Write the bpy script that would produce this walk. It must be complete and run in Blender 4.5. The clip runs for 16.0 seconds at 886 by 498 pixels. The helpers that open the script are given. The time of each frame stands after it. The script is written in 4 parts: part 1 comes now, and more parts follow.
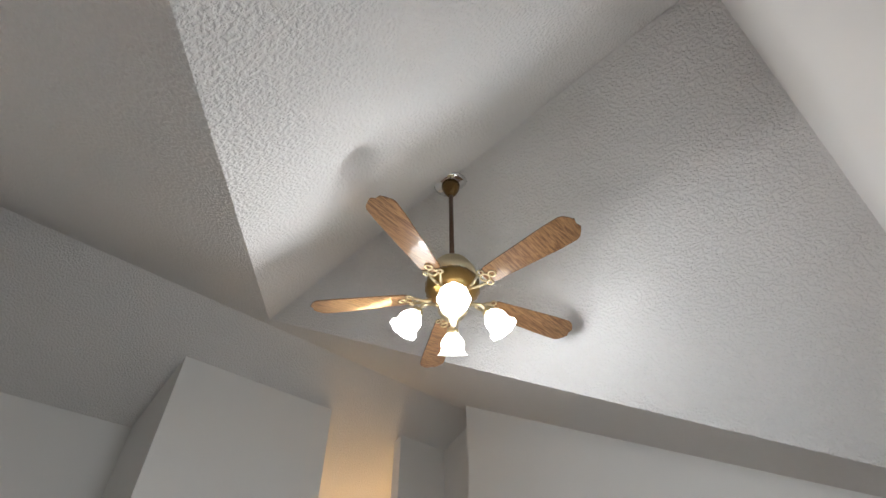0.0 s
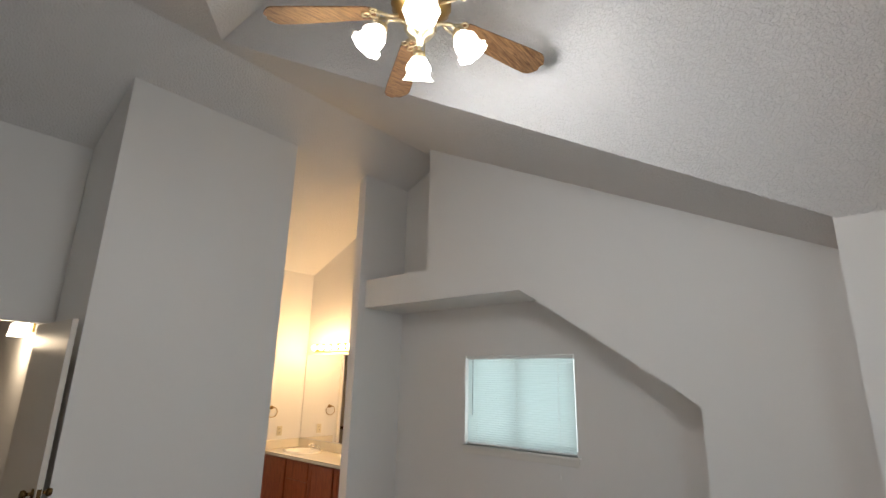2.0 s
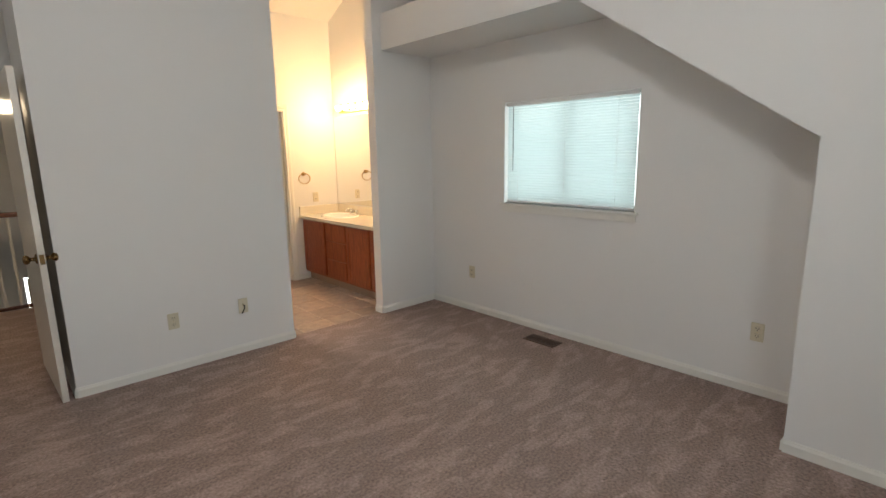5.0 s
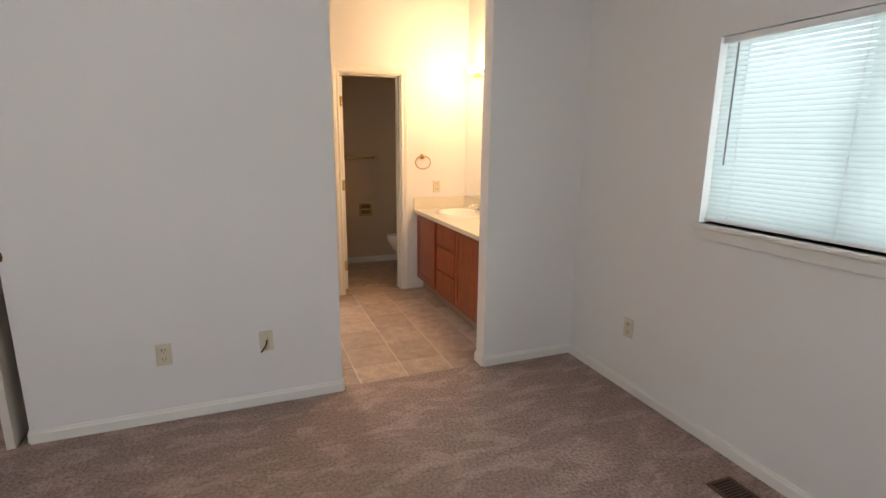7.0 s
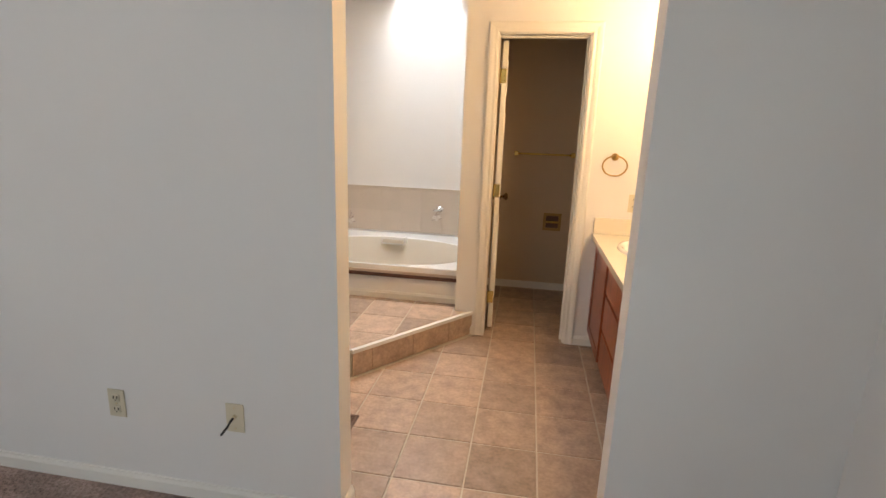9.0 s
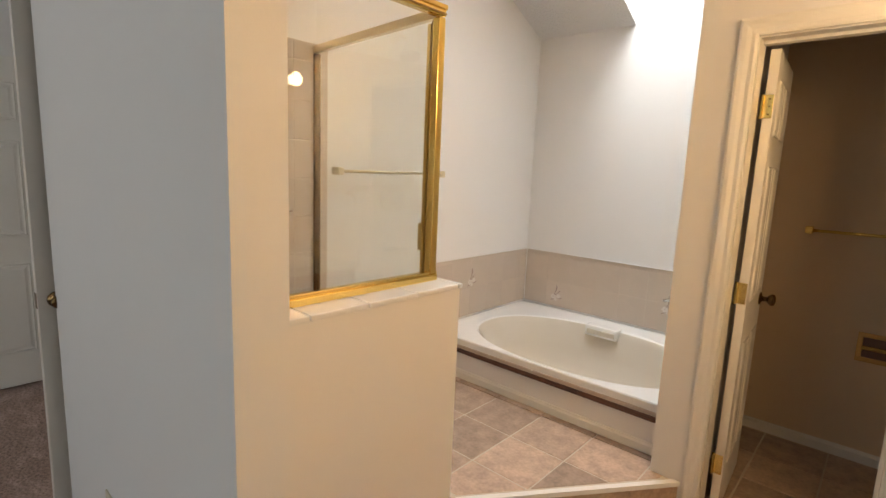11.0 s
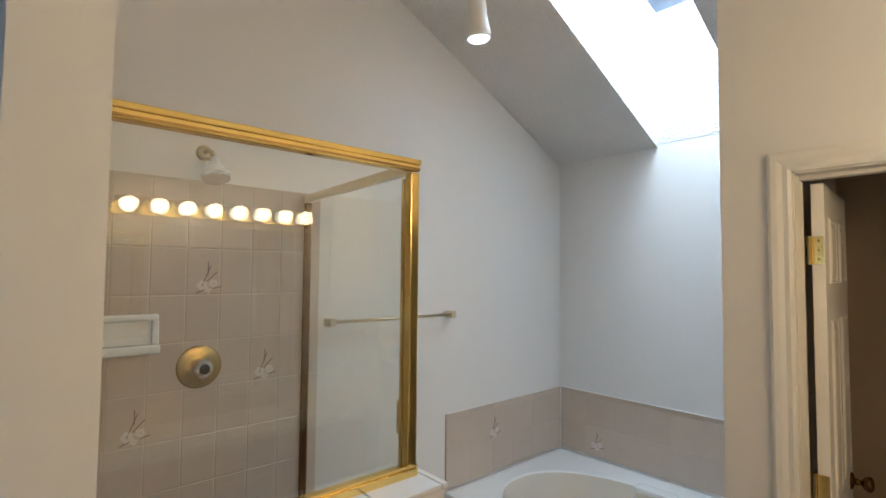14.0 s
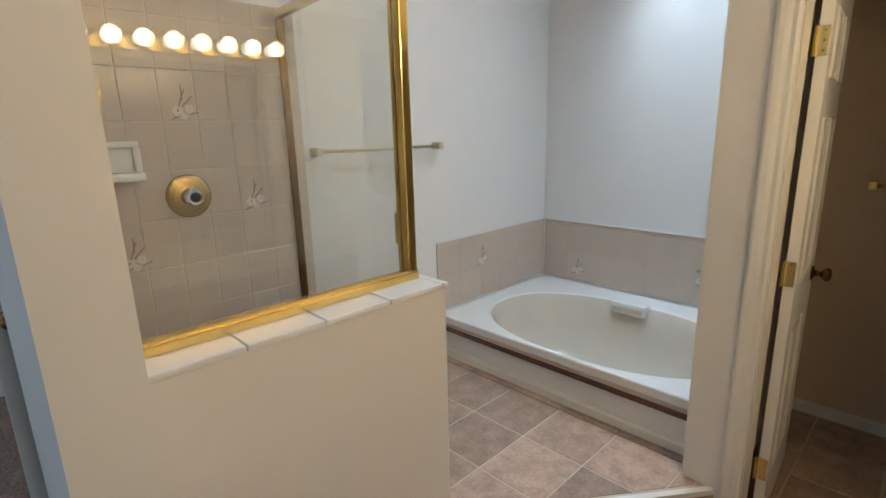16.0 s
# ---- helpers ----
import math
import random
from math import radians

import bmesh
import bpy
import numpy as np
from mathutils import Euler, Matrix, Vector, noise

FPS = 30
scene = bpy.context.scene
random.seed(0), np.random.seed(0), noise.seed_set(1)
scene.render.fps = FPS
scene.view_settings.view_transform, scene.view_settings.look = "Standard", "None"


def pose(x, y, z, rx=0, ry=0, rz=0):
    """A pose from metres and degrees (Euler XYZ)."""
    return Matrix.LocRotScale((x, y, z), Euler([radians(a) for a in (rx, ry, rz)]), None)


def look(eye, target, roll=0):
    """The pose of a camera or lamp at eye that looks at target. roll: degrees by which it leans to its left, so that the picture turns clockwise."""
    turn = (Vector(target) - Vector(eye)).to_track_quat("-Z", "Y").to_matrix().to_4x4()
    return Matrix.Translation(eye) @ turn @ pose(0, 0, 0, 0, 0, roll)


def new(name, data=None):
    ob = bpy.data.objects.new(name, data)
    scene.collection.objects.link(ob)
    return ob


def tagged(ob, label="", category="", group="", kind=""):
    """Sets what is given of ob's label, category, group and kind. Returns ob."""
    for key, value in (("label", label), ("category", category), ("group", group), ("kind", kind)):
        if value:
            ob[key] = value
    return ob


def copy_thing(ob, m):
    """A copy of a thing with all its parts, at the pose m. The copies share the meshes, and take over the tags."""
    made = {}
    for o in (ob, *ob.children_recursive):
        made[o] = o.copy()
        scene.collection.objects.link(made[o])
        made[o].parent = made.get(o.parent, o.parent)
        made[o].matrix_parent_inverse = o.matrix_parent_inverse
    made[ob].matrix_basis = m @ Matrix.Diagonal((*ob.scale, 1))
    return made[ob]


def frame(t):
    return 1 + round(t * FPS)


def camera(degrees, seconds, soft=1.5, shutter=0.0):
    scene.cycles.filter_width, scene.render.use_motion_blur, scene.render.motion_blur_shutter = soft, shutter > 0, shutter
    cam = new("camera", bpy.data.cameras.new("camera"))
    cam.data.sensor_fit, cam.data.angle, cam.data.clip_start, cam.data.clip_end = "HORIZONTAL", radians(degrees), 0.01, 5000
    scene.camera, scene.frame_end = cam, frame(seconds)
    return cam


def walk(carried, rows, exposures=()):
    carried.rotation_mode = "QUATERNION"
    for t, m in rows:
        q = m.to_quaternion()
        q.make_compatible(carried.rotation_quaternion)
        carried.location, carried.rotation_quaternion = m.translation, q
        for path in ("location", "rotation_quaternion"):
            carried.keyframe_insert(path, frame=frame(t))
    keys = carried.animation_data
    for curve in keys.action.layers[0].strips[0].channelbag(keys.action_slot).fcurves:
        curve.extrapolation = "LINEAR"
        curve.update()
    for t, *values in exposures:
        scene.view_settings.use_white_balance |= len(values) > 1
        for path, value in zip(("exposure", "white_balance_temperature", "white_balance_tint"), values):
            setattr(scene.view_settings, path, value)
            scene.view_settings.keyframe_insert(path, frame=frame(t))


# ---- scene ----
cam = camera(83.6, 16.0)
PATH = [
    (0, (0.613, 0.676, 1.797), (1.655, 1.727, 3.143), -0.1),
    (0.5, (0.654, 0.665, 1.725), (1.824, 1.75, 2.934), 0.1),
    (1, (0.672, 0.684, 1.7), (1.974, 1.81, 2.719), -0.1),
    (1.5, (0.685, 0.696, 1.691), (2.083, 1.892, 2.474), 0.7),
    (2, (0.685, 0.711, 1.67), (2.145, 1.976, 2.187), 1.3),
    (2.5, (0.68, 0.72, 1.649), (2.166, 2.031, 1.919), 1.2),
    (3, (0.638, 0.753, 1.612), (2.136, 2.078, 1.657), 0.5),
    (3.5, (0.638, 0.808, 1.573), (2.134, 2.117, 1.356), -0.2),
    (3.7, (0.673, 0.813, 1.561), (2.158, 2.115, 1.246), -0.5),
    (5.8, (1.992, 1.468, 1.473), (3.151, 3.054, 1.095), 0.4),
    (6, (2.122, 1.584, 1.466), (3.213, 3.214, 1.075), 0.8),
    (6.5, (2.43, 1.867, 1.484), (3.375, 3.585, 1.088), 1.0),
    (7, (2.753, 2.157, 1.463), (3.469, 3.973, 1.031), 0.6),
    (7.5, (3.018, 2.449, 1.443), (3.542, 4.328, 1.004), 1.3),
    (8, (3.264, 2.795, 1.453), (3.591, 4.713, 0.991), 1.3),
    (8.5, (3.554, 3.09, 1.419), (3.55, 5.032, 0.94), 1.0),
    (9, (3.79, 3.392, 1.445), (3.476, 5.309, 0.969), 2.0),
    (9.5, (3.925, 3.726, 1.458), (3.321, 5.58, 1.012), 2.2),
    (10, (4.03, 4.03, 1.463), (3.054, 5.725, 1.042), 2.3),
    (10.2, (4.043, 4.132, 1.459), (2.959, 5.764, 1.059), 2.7),
    (12.3, (3.964, 4.866, 1.613), (2.466, 6.186, 1.479), 0.3),
    (12.5, (3.971, 4.877, 1.633), (2.459, 6.182, 1.548), -0.1),
    (13, (3.985, 4.894, 1.675), (2.466, 6.196, 1.679), -0.3),
    (13.5, (3.976, 4.895, 1.695), (2.47, 6.209, 1.764), 0.2),
    (14, (3.98, 4.887, 1.708), (2.488, 6.216, 1.802), 0.5),
    (14.5, (3.976, 4.889, 1.695), (2.495, 6.233, 1.739), 0.1),
    (15, (3.961, 4.884, 1.65), (2.484, 6.229, 1.551), -0.3),
    (15.5, (3.949, 4.87, 1.599), (2.485, 6.203, 1.322), -0.5),
    (16, (3.94, 4.849, 1.547), (2.541, 6.2, 1.082), -1.5),
]
walk(cam, [(t, look(eye, target, roll)) for t, eye, target, roll in PATH], exposures=[
    (0.0, -0.17, 6550, 11), (1.5, -0.26, 6700, 12), (2.5, -0.12, 6700, 12), (3.5, 0.03, 6700, 11), (6.0, 0.1, 6850, 11),
    (7.0, 0.12, 6800, 16), (8.0, 0.19, 6950, 18), (9.0, 0.18, 6650, 13), (9.6, 0.08, 6900, 14), (10.2, 0.0, 7300, 15),
    (12.3, -0.44, 5250, 4), (13.5, -0.66, 5250, 4), (15.0, -0.66, 5250, 4), (16.0, -0.5, 5250, 3)])

# ---- world and light ----
world = bpy.data.worlds.new("sky")
scene.world = world
world.use_nodes = True
wn = world.node_tree
sky = wn.nodes.new("ShaderNodeTexSky")
sky.sky_type = 'NISHITA'
sky.sun_disc = False
sky.sun_elevation = radians(42)
sky.sun_rotation = radians(160)
wn.links.new(sky.outputs[0], wn.nodes["Background"].inputs[0])
wn.nodes["Background"].inputs[1].default_value = 0.12
sun_data = bpy.data.lights.new("sun", 'SUN')
sun_data.energy, sun_data.angle, sun_data.color = 1.0, radians(12), (1.0, 0.95, 0.88)
sun = new("sun", sun_data)
sun.matrix_world = look((0, -10, 12), (2, 2, 0))


def lamp(name, kind, energy, color, m, sx=0.1, sy=0.1):
    d = bpy.data.lights.new(name, kind)
    d.energy, d.color = energy, color
    if kind == 'AREA':
        d.shape, d.size, d.size_y = 'RECTANGLE', sx, sy
    else:
        d.shadow_soft_size = sx
    o = new(name, d)
    o.matrix_world = m
    return o


DAY = (0.70, 0.905, 1.0)
WARM = (1.0, 0.63, 0.29)
FANC = (0.93, 0.965, 1.0)
lamp("dormer_daylight", 'AREA', 15, DAY, look((1.98, 0.36, 1.4), (1.98, 3.0, 1.25)), 0.94, 1.25)
lamp("window_daylight", 'AREA', 8.5, (0.80, 0.97, 1.0), look((4.99, 3.33, 1.5), (0, 3.33, 1.5)), 1.2, 0.84)
lamp("skylight_daylight", 'AREA', 64, (0.94, 0.98, 1.0), look((2.83, 7.3, 3.6), (2.83, 7.5, 2.0)), 0.56, 1.6)
lamp("stairwell_daylight", 'AREA', 34, DAY, look((2.25, 12.2, -1.1), (1.6, 7.0, 0.6)), 0.9, 1.2)

# ---- materials ----
def noise_mat(name, base, rough=0.6, var=0.06, scale=6.0, fine=120.0, bump=0.1, metal=0.0, dist=0.002, coat=0.0, spec=0.5, island=0.0):
    m = bpy.data.materials.new(name)
    m.use_nodes = True
    nt = m.node_tree
    n, l = nt.nodes, nt.links
    b = n["Principled BSDF"]
    co = n.new("ShaderNodeTexCoord")
    a = n.new("ShaderNodeTexNoise")
    a.inputs["Scale"].default_value, a.inputs["Detail"].default_value = scale, 5
    f = n.new("ShaderNodeTexNoise")
    f.inputs["Scale"].default_value, f.inputs["Detail"].default_value = fine, 3
    l.new(co.outputs["Object"], a.inputs["Vector"])
    l.new(co.outputs["Object"], f.inputs["Vector"])
    mix = n.new("ShaderNodeMix")
    mix.data_type = 'RGBA'
    lo, hi = [max(0, c * (1 - var)) for c in base], [min(1, c * (1 + var)) for c in base]
    mix.inputs[6].default_value, mix.inputs[7].default_value = (*lo, 1), (*hi, 1)
    add = n.new("ShaderNodeMath")
    add.operation = 'MULTIPLY_ADD'
    l.new(f.outputs[0], add.inputs[0])
    add.inputs[1].default_value = 0.4
    sc = n.new("ShaderNodeMath")
    sc.operation = 'MULTIPLY'
    l.new(a.outputs[0], sc.inputs[0])
    sc.inputs[1].default_value = 0.6
    l.new(sc.outputs[0], add.inputs[2])
    l.new(add.outputs[0], mix.inputs[0])
    out = mix.outputs[2]
    if island:
        oi = n.new("ShaderNodeObjectInfo")
        hsv = n.new("ShaderNodeHueSaturation")
        mr = n.new("ShaderNodeMapRange")
        mr.inputs[3].default_value, mr.inputs[4].default_value = 1 - island, 1 + island
        l.new(oi.outputs["Random"], mr.inputs[0])
        l.new(mr.outputs[0], hsv.inputs["Value"])
        l.new(out, hsv.inputs["Color"])
        out = hsv.outputs[0]
    l.new(out, b.inputs["Base Color"])
    b.inputs["Roughness"].default_value, b.inputs["Metallic"].default_value = rough, metal
    b.inputs["Coat Weight"].default_value = coat
    b.inputs["Specular IOR Level"].default_value = spec
    if bump:
        bp = n.new("ShaderNodeBump")
        bp.inputs["Strength"].default_value, bp.inputs["Distance"].default_value = bump, dist
        l.new(f.outputs[0], bp.inputs["Height"])
        l.new(bp.outputs[0], b.inputs["Normal"])
    return m


def glow_mat(name, color, strength):
    m = bpy.data.materials.new(name)
    m.use_nodes = True
    b = m.node_tree.nodes["Principled BSDF"]
    b.inputs["Base Color"].default_value = (0.8, 0.8, 0.8, 1)
    b.inputs["Emission Color"].default_value, b.inputs["Emission Strength"].default_value = (*color, 1), strength
    return m


def wood_mat(name, dark, light, rough=0.35, scale=(1.0, 14.0, 14.0), coat=0.2):
    m = noise_mat(name, light, rough, 0.1, 3, 90, 0.08, coat=coat)
    nt = m.node_tree
    n, l = nt.nodes, nt.links
    mp = n.new("ShaderNodeMapping")
    mp.inputs["Scale"].default_value = scale
    co = n["Texture Coordinate"]
    l.new(co.outputs["Object"], mp.inputs[0])
    g = n.new("ShaderNodeTexNoise")
    g.inputs["Scale"].default_value, g.inputs["Detail"].default_value, g.inputs["Distortion"].default_value = 6.0, 6, 1.2
    l.new(mp.outputs[0], g.inputs["Vector"])
    r = n.new("ShaderNodeValToRGB")
    r.color_ramp.elements[0].position, r.color_ramp.elements[1].position = 0.38, 0.62
    r.color_ramp.elements[0].color, r.color_ramp.elements[1].color = (*dark, 1), (*light, 1)
    l.new(g.outputs[0], r.inputs[0])
    l.new(r.outputs[0], n["Principled BSDF"].inputs["Base Color"])
    return m


def glass_mat(name, color=(0.97, 1.0, 0.99)):
    m = bpy.data.materials.new(name)
    m.use_nodes = True
    b = m.node_tree.nodes["Principled BSDF"]
    b.inputs["Base Color"].default_value = (*color, 1)
    b.inputs["Roughness"].default_value, b.inputs["Transmission Weight"].default_value = 0.0, 1.0
    b.inputs["IOR"].default_value = 1.5
    return m


PAINT = noise_mat("wall_paint", (0.80, 0.785, 0.765), 0.55, 0.012, 1.6, 140, 0.10, dist=0.0015, spec=0.3)
def spackle_mat():
    """Sprayed ceiling texture: raised flat blots between pits."""
    m = noise_mat("textured_ceiling", (0.80, 0.785, 0.77), 0.85, 0.03, 3, 75, 0.8, dist=0.006, spec=0.2)
    n, l = m.node_tree.nodes, m.node_tree.links
    bump = n["Bump"]
    src = bump.inputs["Height"].links[0].from_socket
    r = n.new("ShaderNodeMapRange")
    r.interpolation_type = 'SMOOTHSTEP'
    r.inputs[1].default_value, r.inputs[2].default_value = 0.36, 0.64
    l.new(src, r.inputs[0])
    l.new(r.outputs[0], bump.inputs["Height"])
    return m


CEIL = spackle_mat()
TRIM = noise_mat("trim_paint", (0.80, 0.78, 0.73), 0.45, 0.015, 5, 60, 0.04)
def carpet_mat():
    """Cut pile: fine flecks, soft patches and the strokes a vacuum cleaner leaves."""
    m = noise_mat("carpet", (0.36, 0.265, 0.232), 0.95, 0.98, 70, 60, 1.0, dist=0.02, spec=0.05)
    n, l = m.node_tree.nodes, m.node_tree.links
    b = n["Principled BSDF"]
    base = b.inputs["Base Color"].links[0].from_socket
    co = n["Texture Coordinate"]
    val = None
    for rot, sc, w in ((35, (3.2, 8.0, 1), 0.5), (-40, (2.6, 7.0, 1), 0.5)):
        mp = n.new("ShaderNodeMapping")
        mp.inputs["Rotation"].default_value = (0, 0, radians(rot))
        mp.inputs["Scale"].default_value = sc
        l.new(co.outputs["Object"], mp.inputs[0])
        t = n.new("ShaderNodeTexNoise")
        t.inputs["Scale"].default_value, t.inputs["Detail"].default_value, t.inputs["Distortion"].default_value = 1.3, 4, 0.4
        l.new(mp.outputs[0], t.inputs["Vector"])
        r = n.new("ShaderNodeMapRange")
        r.inputs[1].default_value, r.inputs[2].default_value = 0.53, 0.63
        r.inputs[3].default_value, r.inputs[4].default_value = 0.0, 0.27
        l.new(t.outputs[0], r.inputs[0])
        if val is None:
            val = r.outputs[0]
        else:
            a = n.new("ShaderNodeMath")
            a.operation = 'MAXIMUM'
            l.new(val, a.inputs[0])
            l.new(r.outputs[0], a.inputs[1])
            val = a.outputs[0]
    add = n.new("ShaderNodeMath")
    add.operation = 'ADD'
    add.inputs[1].default_value = 0.92
    l.new(val, add.inputs[0])
    hsv = n.new("ShaderNodeHueSaturation")
    l.new(add.outputs[0], hsv.inputs["Value"])
    l.new(base, hsv.inputs["Color"])
    l.new(hsv.outputs[0], b.inputs["Base Color"])
    return m


CARPET = carpet_mat()
FLOORTILE = noise_mat("floor_tile", (0.41, 0.30, 0.23), 0.34, 0.85, 13, 60, 0.14, island=0.2)
GROUT = noise_mat("grout", (0.56, 0.50, 0.42), 0.9, 0.1, 20, 300, 0.2)
WALLTILE = noise_mat("wall_tile", (0.59, 0.50, 0.415), 0.16, 0.09, 7, 90, 0.03, island=0.03)
WHITETILE = noise_mat("white_tile", (0.82, 0.82, 0.82), 0.12, 0.03, 4, 40, 0.02)
WHITEGROUT = noise_mat("pale_grout", (0.63, 0.55, 0.46), 0.9, 0.06, 20, 300, 0.2)
PORCELAIN = noise_mat("porcelain", (0.84, 0.82, 0.78), 0.12, 0.01, 3, 30, 0.0, coat=0.4)
ACRYLIC = noise_mat("tub_acrylic", (0.82, 0.81, 0.79), 0.14, 0.01, 3, 30, 0.0, coat=0.4)
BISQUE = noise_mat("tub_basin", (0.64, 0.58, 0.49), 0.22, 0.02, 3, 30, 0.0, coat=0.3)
BRASS = noise_mat("brass", (0.80, 0.60, 0.20), 0.17, 0.10, 14, 90, 0.02, metal=1.0)
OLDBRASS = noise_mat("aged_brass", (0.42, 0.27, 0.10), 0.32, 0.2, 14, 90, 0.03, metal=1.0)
# Paler than BRASS; on the fan this puts overexposed glare into the colour.
PALEBRASS = noise_mat("pale_brass", (0.70, 0.60, 0.40), 0.3, 0.1, 14, 90, 0.02, metal=1.0)
CHROME = noise_mat("chrome", (0.78, 0.78, 0.78), 0.08, 0.02, 10, 60, 0.0, metal=1.0)
CHERRY = wood_mat("cherry_wood", (0.20, 0.040, 0.014), (0.34, 0.082, 0.028), 0.35, (12, 12, 1.0))
DARKWOOD = wood_mat("dark_wood", (0.055, 0.02, 0.012), (0.13, 0.05, 0.028), 0.35, (1, 12, 12))
OAK = wood_mat("oak_blade", (0.13, 0.058, 0.024), (0.36, 0.20, 0.095), 0.28, (1.4, 22, 8), 0.4)
AGEDGOLD = noise_mat("tarnished_gold", (0.55, 0.39, 0.15), 0.26, 0.12, 14, 90, 0.03, metal=1.0)
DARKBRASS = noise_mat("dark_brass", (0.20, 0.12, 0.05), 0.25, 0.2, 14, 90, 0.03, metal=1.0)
DOORPAINT = noise_mat("door_paint", (0.72, 0.67, 0.60), 0.3, 0.03, 4, 60, 0.05)
SKIRT = noise_mat("tub_skirt_wood", (0.50, 0.41, 0.34), 0.45, 0.12, 9, 90, 0.05)
VINYL = noise_mat("toe_vinyl", (0.34, 0.26, 0.205), 0.5, 0.15, 8, 70, 0.04)
CAULK = noise_mat("white_caulk", (0.80, 0.78, 0.75), 0.5, 0.04, 30, 90, 0.05)
IVORY = noise_mat("ivory_plastic", (0.66, 0.60, 0.46), 0.35, 0.02, 8, 60, 0.02)
# Near-black base for black plastic, and for shade inside slots and the floor vent.
DARK = noise_mat("black_and_hole_shade", (0.02, 0.018, 0.016), 0.8, 0.1, 8, 60, 0.0)
BROWNMETAL = noise_mat("brown_metal", (0.13, 0.075, 0.05), 0.4, 0.15, 12, 90, 0.03, metal=0.6)
COUNTER = noise_mat("cultured_marble", (0.78, 0.72, 0.60), 0.2, 0.04, 5, 30, 0.0, coat=0.3)
WHITEPLASTIC = noise_mat("white_plastic", (0.80, 0.80, 0.79), 0.35, 0.02, 6, 50, 0.02)
CLEAR = glass_mat("clear_glass")
FROST = glass_mat("frosted_glass")
MIRROR = noise_mat("mirror_silver", (0.93, 0.93, 0.93), 0.0, 0.0, 2, 10, 0.0, metal=1.0)
SHADEGLOW = glow_mat("lit_glass_shade", (1.0, 0.96, 0.88), 9.0)
BULBGLOW = glow_mat("lit_globe", (1.0, 0.87, 0.62), 8.0)
HALLGLOW = glow_mat("lit_hall_shade", (1.0, 0.90, 0.74), 7.0)
DAYGLOW = glow_mat("outdoor_brightness", (0.90, 0.97, 1.0), 3.0)
SPOTGLOW = glow_mat("spot_lens", (0.93, 0.97, 1.0), 4.0)


# ---- building helpers ----
def link(name, bm, mat, parent=None, label="", smooth=False):
    me = bpy.data.meshes.new(name)
    bmesh.ops.recalc_face_normals(bm, faces=bm.faces)
    bm.to_mesh(me)
    bm.free()
    me.materials.append(mat)
    if smooth:
        for p in me.polygons:
            p.use_smooth = True
    o = new(name, me)
    if parent is not None:
        o.parent = parent
    if label:
        o["label"] = label
    return o


def part(name, bm, mat, parent, label="", smooth=False):
    return link(name, bm, mat, parent, label, smooth)


def holder(name, label, category, group="", m=None):
    o = tagged(new(name), label, category, group)
    if m is not None:
        o.matrix_world = m
    return o


def box(x0, x1, y0, y1, z0, z1, bevel=0.0, bm=None, seg=2):
    b = bmesh.new()
    r = bmesh.ops.create_cube(b, size=1)
    for v in b.verts:
        v.co = Vector(((x0 + x1) / 2 + v.co.x * (x1 - x0), (y0 + y1) / 2 + v.co.y * (y1 - y0), (z0 + z1) / 2 + v.co.z * (z1 - z0)))
    if bevel:
        bmesh.ops.bevel(b, geom=list(b.edges), offset=bevel, segments=seg, affect='EDGES', profile=0.6)
    return merge(bm, b)


def merge(bm, b):
    if bm is None:
        return b
    me = bpy.data.meshes.new("tmp")
    b.to_mesh(me)
    b.free()
    bm.from_mesh(me)
    bpy.data.meshes.remove(me)
    return bm


def prism(pts, axis, a0, a1, bm=None):
    """pts: 2D outline; axis x takes (y, z), y takes (x, z), z takes (x, y)."""
    b = bmesh.new()
    def co(p, a):
        return (a, p[0], p[1]) if axis == "x" else (p[0], a, p[1]) if axis == "y" else (p[0], p[1], a)
    lo = [b.verts.new(co(p, a0)) for p in pts]
    hi = [b.verts.new(co(p, a1)) for p in pts]
    b.faces.new(lo)
    b.faces.new(hi)
    for i in range(len(pts)):
        j = (i + 1) % len(pts)
        b.faces.new((lo[i], lo[j], hi[j], hi[i]))
    return merge(bm, b)


def lathe(profile, steps=24, bm=None, m=None, flute=0.0, count=0):
    """profile: (radius, z) pairs turned about z."""
    b = bmesh.new()
    rings = []
    for r, z in profile:
        ring = []
        for i in range(steps):
            a = 2 * math.pi * i / steps
            k = 1 + flute * math.cos(count * a) * min(1.0, r * 20)
            ring.append(b.verts.new((r * k * math.cos(a), r * k * math.sin(a), z)))
        rings.append(ring)
    for p, q in zip(rings, rings[1:]):
        for i in range(steps):
            j = (i + 1) % steps
            b.faces.new((p[i], p[j], q[j], q[i]))
    for ring in (rings[0], rings[-1]):
        b.faces.new(ring)
    bmesh.ops.remove_doubles(b, verts=b.verts, dist=1e-5)
    if m is not None:
        bmesh.ops.transform(b, matrix=m, verts=b.verts)
    return merge(bm, b)


